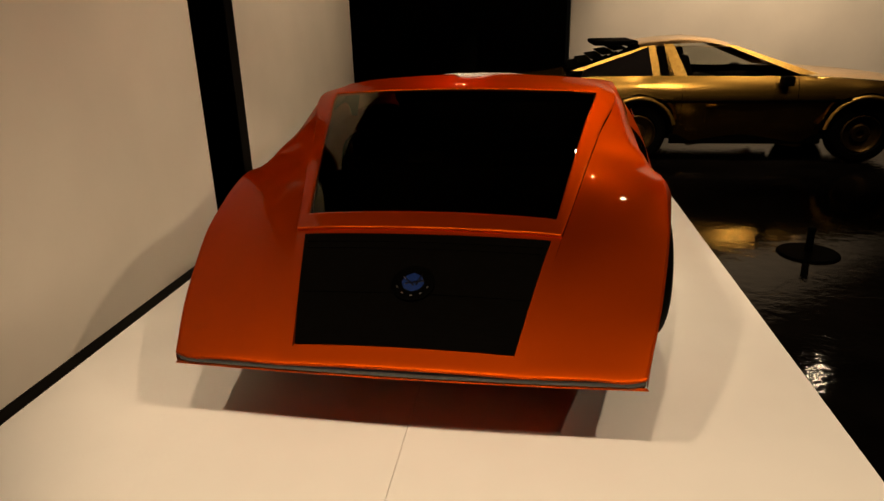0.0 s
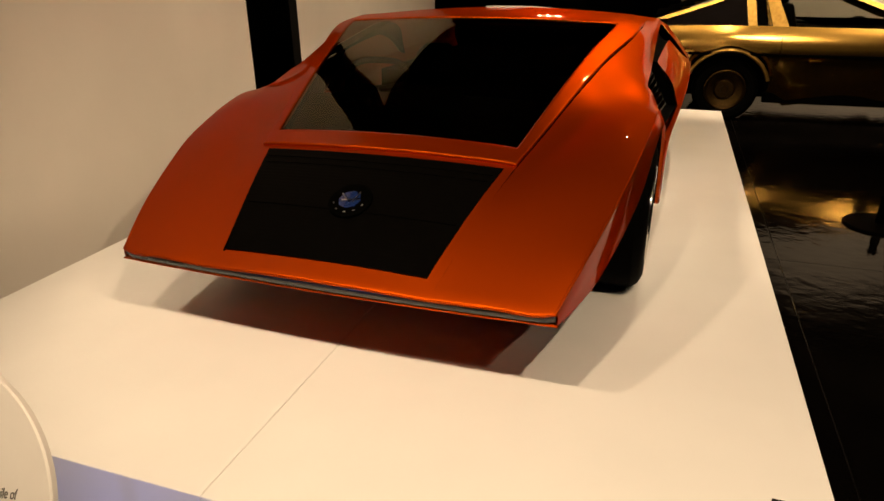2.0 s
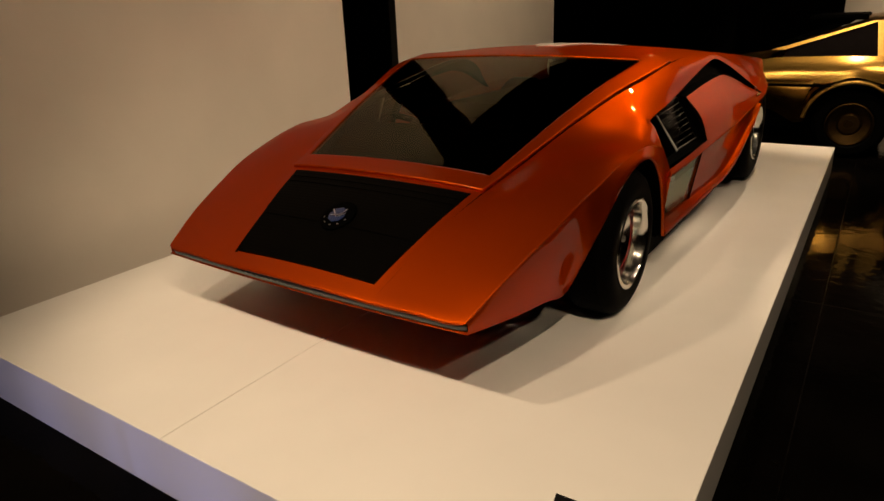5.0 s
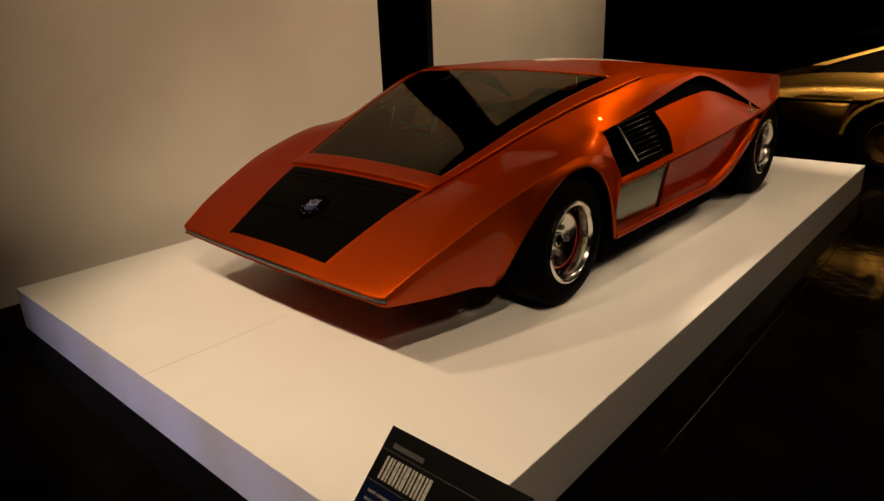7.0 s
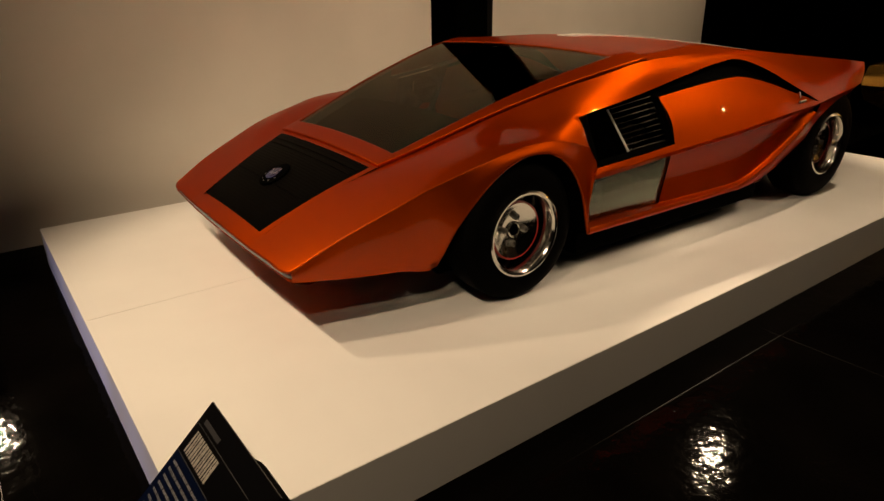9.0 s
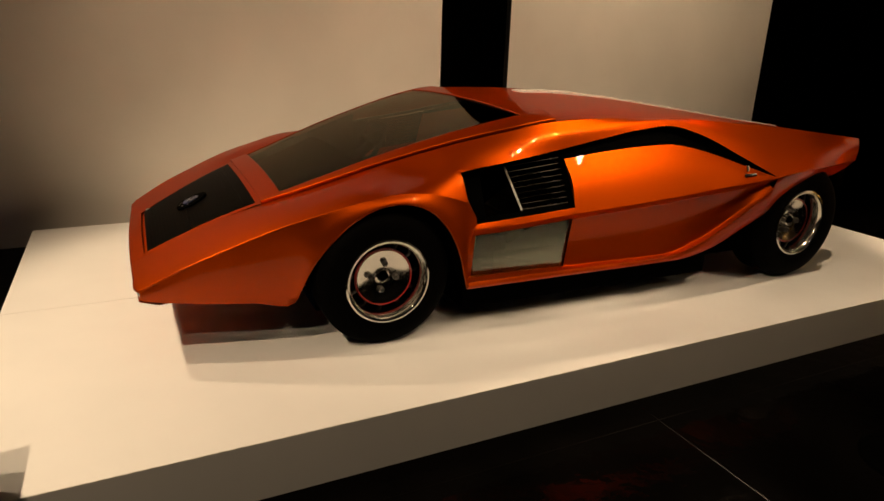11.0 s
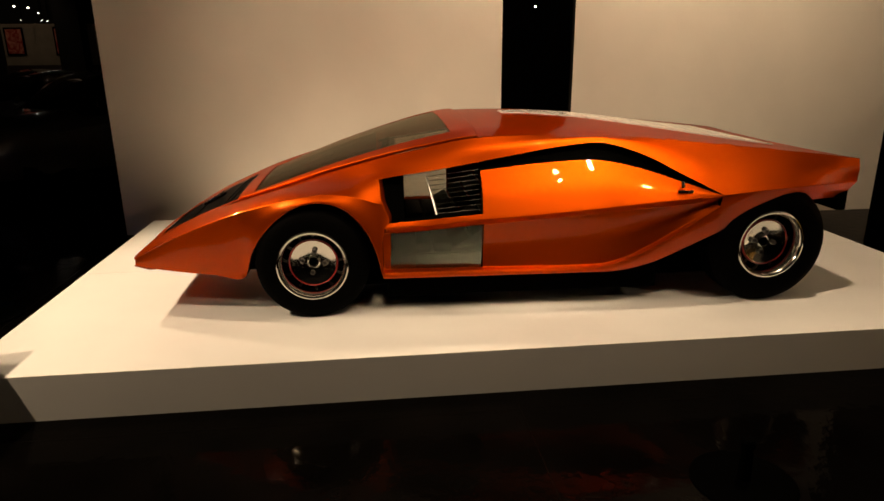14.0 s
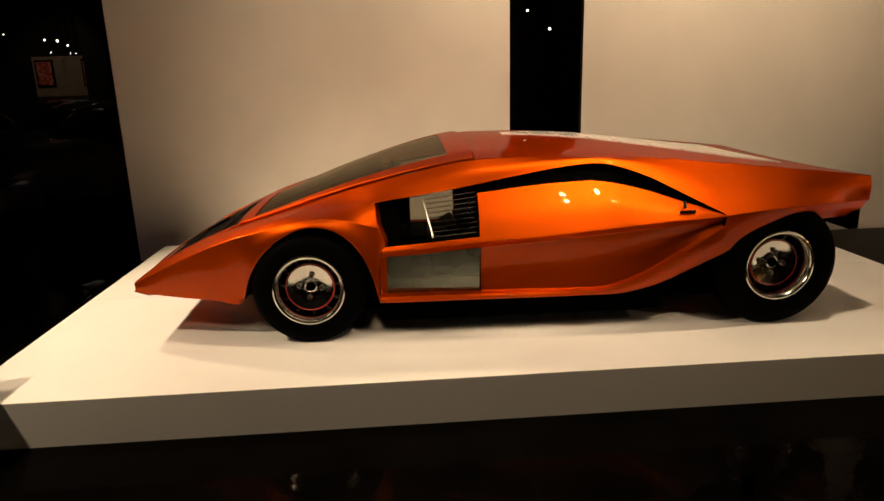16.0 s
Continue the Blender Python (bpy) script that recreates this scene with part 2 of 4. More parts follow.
def lathe(profile, segs=48, axis="X"):
    """A turned shape: profile of (along the axis, radius)."""
    bm = bmesh.new()
    rings = []
    for a, r in profile:
        ring = []
        for k in range(segs):
            w = 2 * math.pi * k / segs
            c, s = r * math.cos(w), r * math.sin(w)
            ring.append(bm.verts.new((a, c, s) if axis == "X" else (c, s, a)))
        rings.append(ring)
    for i in range(len(rings) - 1):
        for k in range(segs):
            j = (k + 1) % segs
            bm.faces.new((rings[i][k], rings[i][j], rings[i + 1][j], rings[i + 1][k]))
    bmesh.ops.remove_doubles(bm, verts=bm.verts[:], dist=1e-5)
    return bm


def spline(points, per=6):
    """A smooth curve through the points (cubic, shape keeping)."""
    p = [np.array(q, float) for q in points]
    if len(p) == 2:
        return [p[0] + (p[1] - p[0]) * k / per for k in range(per + 1)]
    tang = []
    for i in range(len(p)):
        if i == 0:
            tang.append(p[1] - p[0])
        elif i == len(p) - 1:
            tang.append(p[-1] - p[-2])
        else:
            d0, d1 = np.linalg.norm(p[i] - p[i - 1]), np.linalg.norm(p[i + 1] - p[i])
            tang.append(((p[i] - p[i - 1]) / d0 * d1 + (p[i + 1] - p[i]) / d1 * d0) / (d0 + d1))
    out = []
    for i in range(len(p) - 1):
        d = np.linalg.norm(p[i + 1] - p[i])
        def slope(k):
            if k == 0 or k == len(p) - 1:
                return tang[k]
            return tang[k] / max(np.linalg.norm(tang[k]), 1e-9) * d
        m0, m1 = slope(i), slope(i + 1)
        for k in range(per):
            t = k / per
            out.append((2 * t**3 - 3 * t**2 + 1) * p[i] + (t**3 - 2 * t**2 + t) * m0 + (-2 * t**3 + 3 * t**2) * p[i + 1] + (t**3 - t**2) * m1)
    out.append(p[-1])
    return out


def net(bm, columns, across=5, along=6, both=True):
    """A smooth sheet through a net of points: columns run lengthwise and have equally many points; mirrored in x where both."""
    rows = list(zip(*[spline(c, along) for c in columns]))
    rows = [spline(r, across) for r in rows]
    for sign in ((1, -1) if both else (1,)):
        grid = [[bm.verts.new((sign * v[0], v[1], v[2])) for v in r] for r in rows]
        for i in range(len(grid) - 1):
            for j in range(len(grid[0]) - 1):
                bm.faces.new((grid[i][j], grid[i][j + 1], grid[i + 1][j + 1], grid[i + 1][j]))


def strip_tube(bm, path, r, segs=8):
    """A thin rod along a path."""
    rings = []
    for i, q in enumerate(path):
        d = Vector(path[min(i + 1, len(path) - 1)]) - Vector(path[max(i - 1, 0)])
        x = d.orthogonal().normalized()
        y = d.normalized().cross(x)
        rings.append([bm.verts.new(Vector(q) + (x * math.cos(2 * math.pi * k / segs) + y * math.sin(2 * math.pi * k / segs)) * r) for k in range(segs)])
    for a, b in zip(rings, rings[1:]):
        for k in range(segs):
            bm.faces.new((a[k], a[(k + 1) % segs], b[(k + 1) % segs], b[k]))
    bm.faces.new(rings[0])
    bm.faces.new(rings[-1])


def solid(bm, thick):
    bmesh.ops.remove_doubles(bm, verts=bm.verts[:], dist=1e-4)
    bmesh.ops.recalc_face_normals(bm, faces=bm.faces[:])
    bmesh.ops.solidify(bm, geom=bm.faces[:], thickness=thick)
    return bm


# ---------------------------------------------------------------- setting
SET = pose(0, 0, 0)
TOP = 0.20          # plinth height
WX = -1.65          # face of the display wall


def block(name, lo, hi, mat, label, category, bevel=0.0, kind="structure", m=SET):
    ob = link(name, box(bmesh.new(), lo, hi, bevel), mat, smooth=False)
    ob.matrix_world = m
    return tagged(ob, label, category, kind=kind)


block("floor", (-14, -10, -0.1), (14, 14, 0), FLOOR, "dark polished concrete floor with a rippled shine", "floor")
for lo, hi in (
    ((-9, -0.90, -0.01), (13, -0.896, 0.0004)),
    ((1.30, 1.706, -0.01), (13, 1.710, 0.0005)),
    ((1.44, -9, -0.01), (1.444, 13, 0.0006)),
):
    block("floor_joint", lo, hi, JOINT, "fine brown joint sawn in the dark floor", "floor joint")
block("ceiling", (-14, -10, 4.6), (14, 14, 4.8), DARK, "black painted ceiling", "ceiling")
block("wall_panel_1", (WX - 0.06, -0.895, 0), (WX, 2.225, 3.5), WALL, "white painted display wall panel behind the plinth", "wall", 0.004)
block("wall_panel_2", (WX - 0.06, 2.825, 0), (WX, 5.73, 3.5), WALL, "white painted display wall panel behind the plinth", "wall", 0.004)
for y in (-0.901, 2.226, 2.819, 5.731):
    block("wall_trim", (WX - 0.06, y, 0), (WX - 0.002, y + 0.005, 3.5), DARK, "black edge strip of a display wall panel", "trim")
block("wall_back", (0.92, 9.9, 0), (13.5, 10.1, 4.6), WALL, "white wall lit from above", "wall")
block("wall_back_dark", (-14, 11.4, 0), (0.92, 11.6, 4.6), DARK, "black wall in shadow", "wall")
block("wall_east", (13.5, -10, 0), (13.7, 14, 4.6), DARK, "dark gallery wall", "wall")
block("wall_south", (-14, -10, 0), (14, -9.8, 4.6), DARK, "dark gallery wall", "wall")
block("wall_west", (-9.4, -10, 0), (-9.2, 14, 4.6), DARK, "dark gallery wall", "wall")
block("wall_far", (-9.2, -5.24, 1.30), (-9.0, -3.70, 2.0), material("dim_wall", (0.30, 0.25, 0.19), 0.8), "dim tan wall hung with posters", "wall")
block("wall_far_base", (-9.2, -5.24, 0), (-8.96, -3.70, 1.298), material("dark_wainscot", (0.035, 0.018, 0.012), 0.6), "dark brown lower part of the far wall", "wall")
block("far_post", (-8.75, -4.10, 0), (-8.45, -3.70, 4.58), DARK, "black square post in the far room", "post")


def plinth():
    root = empty("plinth", SET)
    lo, hi = (-1.298, -0.55), (1.295, 4.29)
    for x0, x1 in ((lo[0], -0.0122), (-0.0108, hi[0])):
        bm = box(bmesh.new(), (x0, lo[1], TOP - 0.02), (x1, hi[1], TOP))
        rim = [e for e in bm.edges if all(v.co.z > TOP - 0.001 for v in e.verts)]
        bmesh.ops.bevel(bm, geom=rim, offset=0.0012, segments=2, affect="EDGES")
        part("top_panel", bm, WHITE_PAINT, root, smooth=False)
    for x0, y0, x1, y1 in (
        (lo[0], lo[1], hi[0], lo[1] + 0.02),
        (lo[0], hi[1] - 0.02, hi[0], hi[1]),
        (lo[0], lo[1] + 0.02, lo[0] + 0.02, hi[1] - 0.02),
        (hi[0] - 0.02, lo[1] + 0.02, hi[0], hi[1] - 0.02),
    ):
        part("side_panel", box(bmesh.new(), (x0, y0, 0), (x1, y1, TOP - 0.02)), WHITE_PAINT, root, smooth=False)
    part("core", box(bmesh.new(), (lo[0] + 0.05, lo[1] + 0.05, 0), (hi[0] - 0.05, hi[1] - 0.05, TOP - 0.022)), WHITE_PAINT, root, smooth=False)
    return tagged(root, "low white painted display plinth with a seam along its top", "plinth")


plinth()


# ---------------------------------------------------------------- the wedge car
def curve_at(points, y):
    """Value along y through (y, value) points, smooth."""
    ys = [p[0] for p in points]
    if y <= ys[0]:
        return points[0][1]
    if y >= ys[-1]:
        return points[-1][1]
    i = next(k for k in range(len(ys) - 1) if ys[k] <= y <= ys[k + 1])
    def m(k):
        if k in (0, len(ys) - 1):
            a, b = (0, 1) if k == 0 else (len(ys) - 2, len(ys) - 1)
            return (points[b][1] - points[a][1]) / (ys[b] - ys[a])
        d0, d1 = (points[k][1] - points[k - 1][1]) / (ys[k] - ys[k - 1]), (points[k + 1][1] - points[k][1]) / (ys[k + 1] - ys[k])
        return 0 if d0 * d1 <= 0 else 2 * d0 * d1 / (d0 + d1)
    h = ys[i + 1] - ys[i]
    t = (y - ys[i]) / h
    return (2 * t**3 - 3 * t**2 + 1) * points[i][1] + (t**3 - 2 * t**2 + t) * h * m(i) + (-2 * t**3 + 3 * t**2) * points[i + 1][1] + (t**3 - t**2) * h * m(i + 1)


ZC = [(0, 0.515), (0.12, 0.585), (0.31, 0.680), (0.475, 0.748), (0.58, 0.790), (0.78, 0.866), (0.98, 0.938), (1.30, 1.034), (1.53, 1.089), (1.66, 1.112), (1.82, 1.126), (2.02, 1.129), (2.3, 1.114), (2.63, 1.076), (3.15, 0.998), (3.51, 0.945), (3.66, 0.920)]
XC = [(0, 0.352), (0.48, 0.456), (1.21, 0.622), (1.65, 0.720), (2.1, 0.722), (2.6, 0.732), (3.05, 0.755), (3.64, 0.79)]
DROP = [(0, 0.008), (0.45, 0.010), (0.6, 0.020), (1.2, 0.024), (1.65, 0.026), (2.1, 0.040), (2.6, 0.032), (3.05, 0.010), (3.64, -0.012)]

FACET = [(0, 0.0), (0.45, 0.002), (0.8, 0.012), (1.2, 0.018), (1.7, 0.020), (2.1, 0.014), (2.6, 0.0), (3.64, 0.0)]


def top_at(y, s, lift=0.0):
    """A point of the upper skin: s runs from the middle (0) to its edge (1)."""
    return (curve_at(XC, y) * s, y, curve_at(ZC, y) - curve_at(DROP, y) * s * s - curve_at(FACET, y) * max(0.0, abs(s) - 0.87) / 0.13 + lift)


def top_sheet(bm, y0, y1, s0, s1, lift=0.0, ny=12, nx=8):
    """A piece of the upper skin between two widths, which may be given as functions of y."""
    f0 = s0 if callable(s0) else (lambda y: s0)
    f1 = s1 if callable(s1) else (lambda y: s1)
    grid = []
    for i in range(ny + 1):
        y = y0 + (y1 - y0) * i / ny
        a, b = f0(y), f1(y)
        grid.append([bm.verts.new(top_at(y, a + (b - a) * j / nx, lift)) for j in range(nx + 1)])
    for i in range(ny):
        for j in range(nx):
            bm.faces.new((grid[i][j], grid[i][j + 1], grid[i + 1][j + 1], grid[i + 1][j]))


def wheel(name, hub, r_tyre, width, r_rim, side, parent):
    root = empty(name)
    root.parent = parent
    root.matrix_local = Matrix.Translation(hub) @ Matrix.Diagonal((side, 1, 1, 1))
    w = width / 2
    tyre = lathe([(-w, r_rim * 0.96), (-w, r_tyre - 0.045), (-w + 0.012, r_tyre - 0.02), (-w + 0.035, r_tyre - 0.002), (0, r_tyre), (w - 0.035, r_tyre - 0.002), (w - 0.012, r_tyre - 0.02), (w + 0.001, r_tyre - 0.05), (w + 0.002, r_rim + 0.02), (w - 0.004, r_rim + 0.002), (w - 0.02, r_rim * 0.97)], 72)
    part("tyre", tyre, RUBBER, root, "black tyre with a smooth sidewall")
    k = r_rim / 0.176
    rim = lathe([(w - 0.014, r_rim + 0.004), (w + 0.003, r_rim + 0.001), (w + 0.006, r_rim - 0.006), (w + 0.003, r_rim - 0.014), (w - 0.006, r_rim - 0.020), (w - 0.016, r_rim - 0.023), (w - 0.060, r_rim - 0.030), (w - 0.095, r_rim - 0.036)], 72)
    part("rim", rim, CHROME, root, "polished deep-dish alloy rim")
    part("rim_well", lathe([(w - 0.094, r_rim - 0.034), (w - 0.094, 0.05)], 48), BLACK, root, "dark slotted ring between rim and centre")
    part("red_ring", lathe([(w - 0.057, 0.1235 * k), (w - 0.052, 0.123 * k), (w - 0.048, 0.120 * k), (w - 0.050, 0.1165 * k)], 72), RED, root, "thin red ring round the wheel centre")
    part("disc", lathe([(w - 0.051, 0.1168 * k), (w - 0.049, 0.114 * k), (w - 0.051, 0.108 * k), (w - 0.055, 0.098 * k), (w - 0.060, 0.084 * k), (w - 0.066, 0.066 * k), (w - 0.069, 0.046), (w - 0.070, 0.034), (w - 0.062, 0.030), (w - 0.060, 0.026), (w - 0.062, 0.023), (w - 0.090, 0.022)], 64), CHROME, root, "polished dished wheel centre")
    part("hub_bore", lathe([(w - 0.089, 0.023), (w - 0.089, 0.0)], 24), BLACK, root, "dark hub bore")
    for q in range(4):
        a = math.radians(82 + 90 * q)
        b = lathe([(w - 0.074, 0.0135), (w - 0.052, 0.0125), (w - 0.049, 0.009), (w - 0.058, 0.008), (w - 0.058, 0.0)], 6)
        bmesh.ops.translate(b, verts=b.verts[:], vec=(0, 0.054 * math.cos(a), 0.054 * math.sin(a)))
        part("wheel_nut", b, GREY_CAR, root, smooth=False)
    for q in range(12):
        a = 2 * math.pi * q / 12
        b = box(bmesh.new(), (w - 0.096, 0.118 * k, -0.006), (w - 0.086, r_rim - 0.033, 0.006), 0.002, pose(0, 0, 0, math.degrees(a), 0, 0))
        part("spoke", b, GREY_CAR, root)
    part("brake_drum", lathe([(-w + 0.03, 0.0), (-w + 0.03, r_rim - 0.03), (w - 0.10, r_rim - 0.04), (w - 0.10, 0.0)], 32), BLACK, root)
    return root


BASE = 0.22         # the level the car's wheels stand on in its own measures


def wedge_car():
    car = empty("concept_car", Matrix.Translation((-0.005, -0.007, TOP)) @ pose(0, 0, 0, 0, 0, -0.9) @ Matrix.Scale(0.975, 4) @ Matrix.Translation((0, 0, -BASE)))
    tagged(car, "low wedge-shaped metallic orange concept car on the plinth", "car")

    # ---- upper skin: nose plate, engine deck
    hood0, hood1 = 0.045, 0.468
    hs = lambda y: (0.325 + (0.423 - 0.325) * (y - hood0) / (hood1 - hood0)) / curve_at(XC, y)
    bm = bmesh.new()
    for sg in (1, -1):
        top_sheet(bm, 0.0, hood0, 0, sg, 0, 3, 10)
        top_sheet(bm, hood0, hood1, lambda y: sg * hs(y), sg, 0, 10, 3)
        top_sheet(bm, hood1, 0.50, 0, sg, 0, 2, 10)
        top_sheet(bm, hood0, hood1, 0, lambda y: sg * hs(y), -0.012, 10, 6)
        top_sheet(bm, 1.70, 3.66, 0, sg, 0, 40, 14)

    # ---- front wings, from the lid's edge out to the shoulder
    YS = [0, 0.16, 0.33, 0.5, 0.66, 0.8, 0.95, 1.08, 1.215]
    C = [top_at(y, 1, 0 if y < 0.4 else -0.004) for y in YS]
    D = [(0.684, 0.010, 0.511), (0.728, 0.16, 0.592), (0.768, 0.33, 0.666), (0.801, 0.5, 0.733), (0.821, 0.66, 0.778), (0.835, 0.8, 0.811), (0.845, 0.95, 0.832), (0.850, 1.08, 0.822), (0.848, 1.225, 0.782)]
    M = [(0.53, 0, 0.510), (0.552, 0.16, 0.595), (0.585, 0.33, 0.677), (0.617, 0.5, 0.748), (0.645, 0.66, 0.799), (0.668, 0.8, 0.836), (0.69, 0.95, 0.859), (0.705, 1.09, 0.880), (0.715, 1.215, 0.926)]
    N = [(0.655, 0.001, 0.508), (0.690, 0.16, 0.593), (0.729, 0.33, 0.670), (0.761, 0.5, 0.739), (0.781, 0.66, 0.789), (0.795, 0.8, 0.825), (0.80, 0.95, 0.842), (0.805, 1.09, 0.850), (0.790, 1.215, 0.888)]

    # ---- front side: shoulder down to the chin and round the wheel arch
    dense = [tuple(q) for q in spline(D, 5)]
    DL = [tuple(float(np.interp(y, [q[1] for q in dense], [q[k] for q in dense])) if k != 1 else y for k in range(3)) for y in (0.010, 0.2, 0.4, 0.52, 0.55, 0.585, 0.65, 0.76, 0.89, 1.02, 1.12, 1.18, 1.21, 1.225)]
    LO = [(0.684, 0.010, 0.469), (0.716, 0.2, 0.445), (0.742, 0.4, 0.427), (0.752, 0.545, 0.412), (0.770, 0.563, 0.455), (0.802, 0.593, 0.540), (0.836, 0.664, 0.652), (0.853, 0.770, 0.748), (0.866, 0.885, 0.795), (0.874, 1.015, 0.782), (0.878, 1.125, 0.690), (0.879, 1.188, 0.560), (0.880, 1.212, 0.460), (0.880, 1.222, 0.421)]
    MI = [((a[0] + b[0]) / 2 + 0.004, (a[1] + b[1]) / 2, (a[2] + b[2]) / 2) for a, b in zip(DL, LO)]
    net(bm, [DL, MI, LO], 5, 4)
    # lip turned in round the arch
    net(bm, [LO[3:], [(p[0] - 0.012, p[1], p[2]) for p in LO[3:]]], 1, 4)
    for sg in (1, -1):
        liner = bmesh.new()
        net(liner, [[(sg * (p[0] - 0.012), p[1], p[2]) for p in LO[3:]], [(sg * (p[0] - 0.30), p[1], p[2]) for p in LO[3:]]], 2, 4, False)
        part("arch_liner", liner, BLACK, car, "black front wheel arch liner")

    # ---- roof side: shoulder of the roof down to the channel, then to the belt
    YR = [1.215, 1.42, 1.63, 1.9, 2.12, 2.30, 2.48, 2.68, 2.86]
    S1 = [top_at(y, 1, -0.004 if y < 1.6 else 0) for y in YR]
    W1 = [(0.790, 1.215, 0.888), (0.788, 1.42, 0.918), (0.784, 1.63, 0.950), (0.780, 1.9, 0.996), (0.778, 2.12, 1.030), (0.780, 2.30, 1.040), (0.812, 2.48, 0.990), (0.884, 2.68, 0.890), (0.945, 2.86, 0.798)]
    MID = [((a[0] + b[0]) / 2 + g, a[1], (a[2] + b[2]) / 2 + g * 0.6) for a, b, g in zip(S1, W1, (0.008, 0.008, 0.009, 0.011, 0.012, 0.013, 0.013, 0.012, 0.012))]
    n_front = 5 * (len(YS) - 1)
    upper = [spline(a + b[1:], 5) for a, b in ((C, S1), (M, MID), (N, W1))]
    shoulder_line = spline(D, 5)
    for sg in (1, -1):
        grid = []
        for k in range(len(upper[0])):
            row = [u[k] for u in upper] + ([shoulder_line[k]] if k <= n_front else [])
            grid.append([bm.verts.new((sg * v[0], v[1], v[2])) for v in spline(row, 6)])
        for a, b in zip(grid, grid[1:]):
            for j in range(min(len(a), len(b)) - 1):
                bm.faces.new((a[j], a[j + 1], b[j + 1], b[j]))
    YQ = [2.86, 3.05, 3.25, 3.45, 3.64]
    S2 = [top_at(y, 1) for y in YQ]
    E2 = [(0.945, 2.86, 0.798), (0.930, 3.05, 0.812), (0.900, 3.25, 0.820), (0.855, 3.45, 0.822), (0.800, 3.64, 0.820)]
    MQ = [((a[0] + b[0]) / 2 + g, a[1], (a[2] + b[2]) / 2 + g * 0.6) for a, b, g in zip(S2, E2, (0.012, 0.011, 0.010, 0.009, 0.008))]
    net(bm, [S2, MQ, E2], 5, 5)

    # ---- door panel between the channel and the belt
    WL = [(0.800, 1.70, 0.922), (0.812, 1.95, 0.950), (0.820, 2.12, 0.962), (0.826, 2.26, 0.964), (0.846, 2.45, 0.928), (0.890, 2.66, 0.862), (0.940, 2.845, 0.802)]
    EB = [(0.920, 1.70, 0.712), (0.934, 1.95, 0.730), (0.944, 2.15, 0.746), (0.948, 2.30, 0.758), (0.952, 2.45, 0.772), (0.953, 2.66, 0.786), (0.950, 2.85, 0.798)]
    belt = spline([(0.884, 1.235, 0.672), (0.897, 1.40, 0.682)] + EB, 5)
    net(bm, [spline(WL, 5), [tuple((np.array(a) + np.array(b)) / 2 + np.array((0.007, 0, 0.002))) for a, b in zip(spline(WL, 5), belt[10:])], belt[10:]], 6, 1)
    # strip under the window
    WB = [(0.872, 1.255, 0.694), (0.885, 1.40, 0.706), (0.908, 1.70, 0.735)]
    net(bm, [spline(WB, 5), belt[:11]], 2, 1)
    # front jamb of the window
    net(bm, [[(0.790, 1.215, 0.888), (0.848, 1.225, 0.782), (0.872, 1.255, 0.694), (0.884, 1.235, 0.672)], [(0.74, 1.235, 0.880), (0.80, 1.245, 0.782), (0.83, 1.268, 0.694), (0.84, 1.25, 0.672)]], 2, 4)
    net(bm, [[(0.848, 1.225, 0.782), (0.872, 1.255, 0.694), (0.884, 1.235, 0.672)], [(0.858, 1.207, 0.700), (0.868, 1.207, 0.62), (0.875, 1.2065, 0.516)]], 3, 4)

    # ---- lower side: belt, concave panel, sill with its sweep up to the rear
    EL = [(0.884, 1.235, 0.672), (0.897, 1.40, 0.682), (0.920, 1.70, 0.712), (0.934, 1.95, 0.730), (0.944, 2.15, 0.746), (0.948, 2.30, 0.758), (0.952, 2.45, 0.772), (0.953, 2.66, 0.786), (0.950, 2.85, 0.798)]
    E_IN = [(p[0] - 0.034, p[1], p[2] - 0.034) for p in EL]
    E_IN[0] = (0.856, 1.225, 0.640)
    E_IN[-1] = (EL[-1][0] - 0.02, EL[-1][1], EL[-1][2] - 0.022)
    K = [(0.838, 1.225, 0.455), (0.842, 1.40, 0.455), (0.850, 1.705, 0.453), (0.856, 1.95, 0.450), (0.862, 2.15, 0.449), (0.868, 2.32, 0.456), (0.880, 2.46, 0.505), (0.906, 2.66, 0.625), (0.938, 2.84, 0.748)]
    KM = [((a[0] + b[0]) / 2 - 0.016, (a[1] + b[1]) / 2, (a[2] + b[2]) / 2) for a, b in zip(E_IN, K)]
    net(bm, [EL, [((a[0] + b[0]) / 2 + 0.001, a[1], (a[2] + b[2]) / 2) for a, b in zip(EL, E_IN)], E_IN], 2, 5)
    net(bm, [E_IN[2:], KM[2:], K[2:]], 5, 5)
    f0, f1 = (0.8535, 1.262, 0.641), (0.834, 1.258, 0.455)
    net(bm, [[E_IN[0], f0], [K[0], f1]], 3, 3)
    net(bm, [[(0.836, 1.254, 0.455), (0.843, 1.48, 0.4545), (0.850, 1.705, 0.453)], [(0.810, 1.256, 0.449), (0.822, 1.48, 0.449), (0.832, 1.705, 0.447)]], 2, 2)
    net(bm, [[(0.886, 1.7035, 0.678), (0.850, 1.705, 0.453)], [(0.872, 1.7045, 0.679), (0.826, 1.706, 0.449)]], 2, 3)
    K_OUT = [(max(p[0] + 0.024, 0.882), p[1], p[2] - 0.008) for p in K]
    K_OUT[-1] = (0.938, 2.85, 0.744)
    BT = [(0.880, 1.222, 0.421), (0.880, 1.40, 0.420), (0.880, 1.70, 0.418), (0.880, 1.95, 0.416), (0.880, 2.18, 0.415), (0.882, 2.40, 0.420), (0.890, 2.56, 0.460), (0.890, 2.72, 0.528), (0.890, 2.88, 0.600)]
    net(bm, [K, K_OUT], 2, 5)
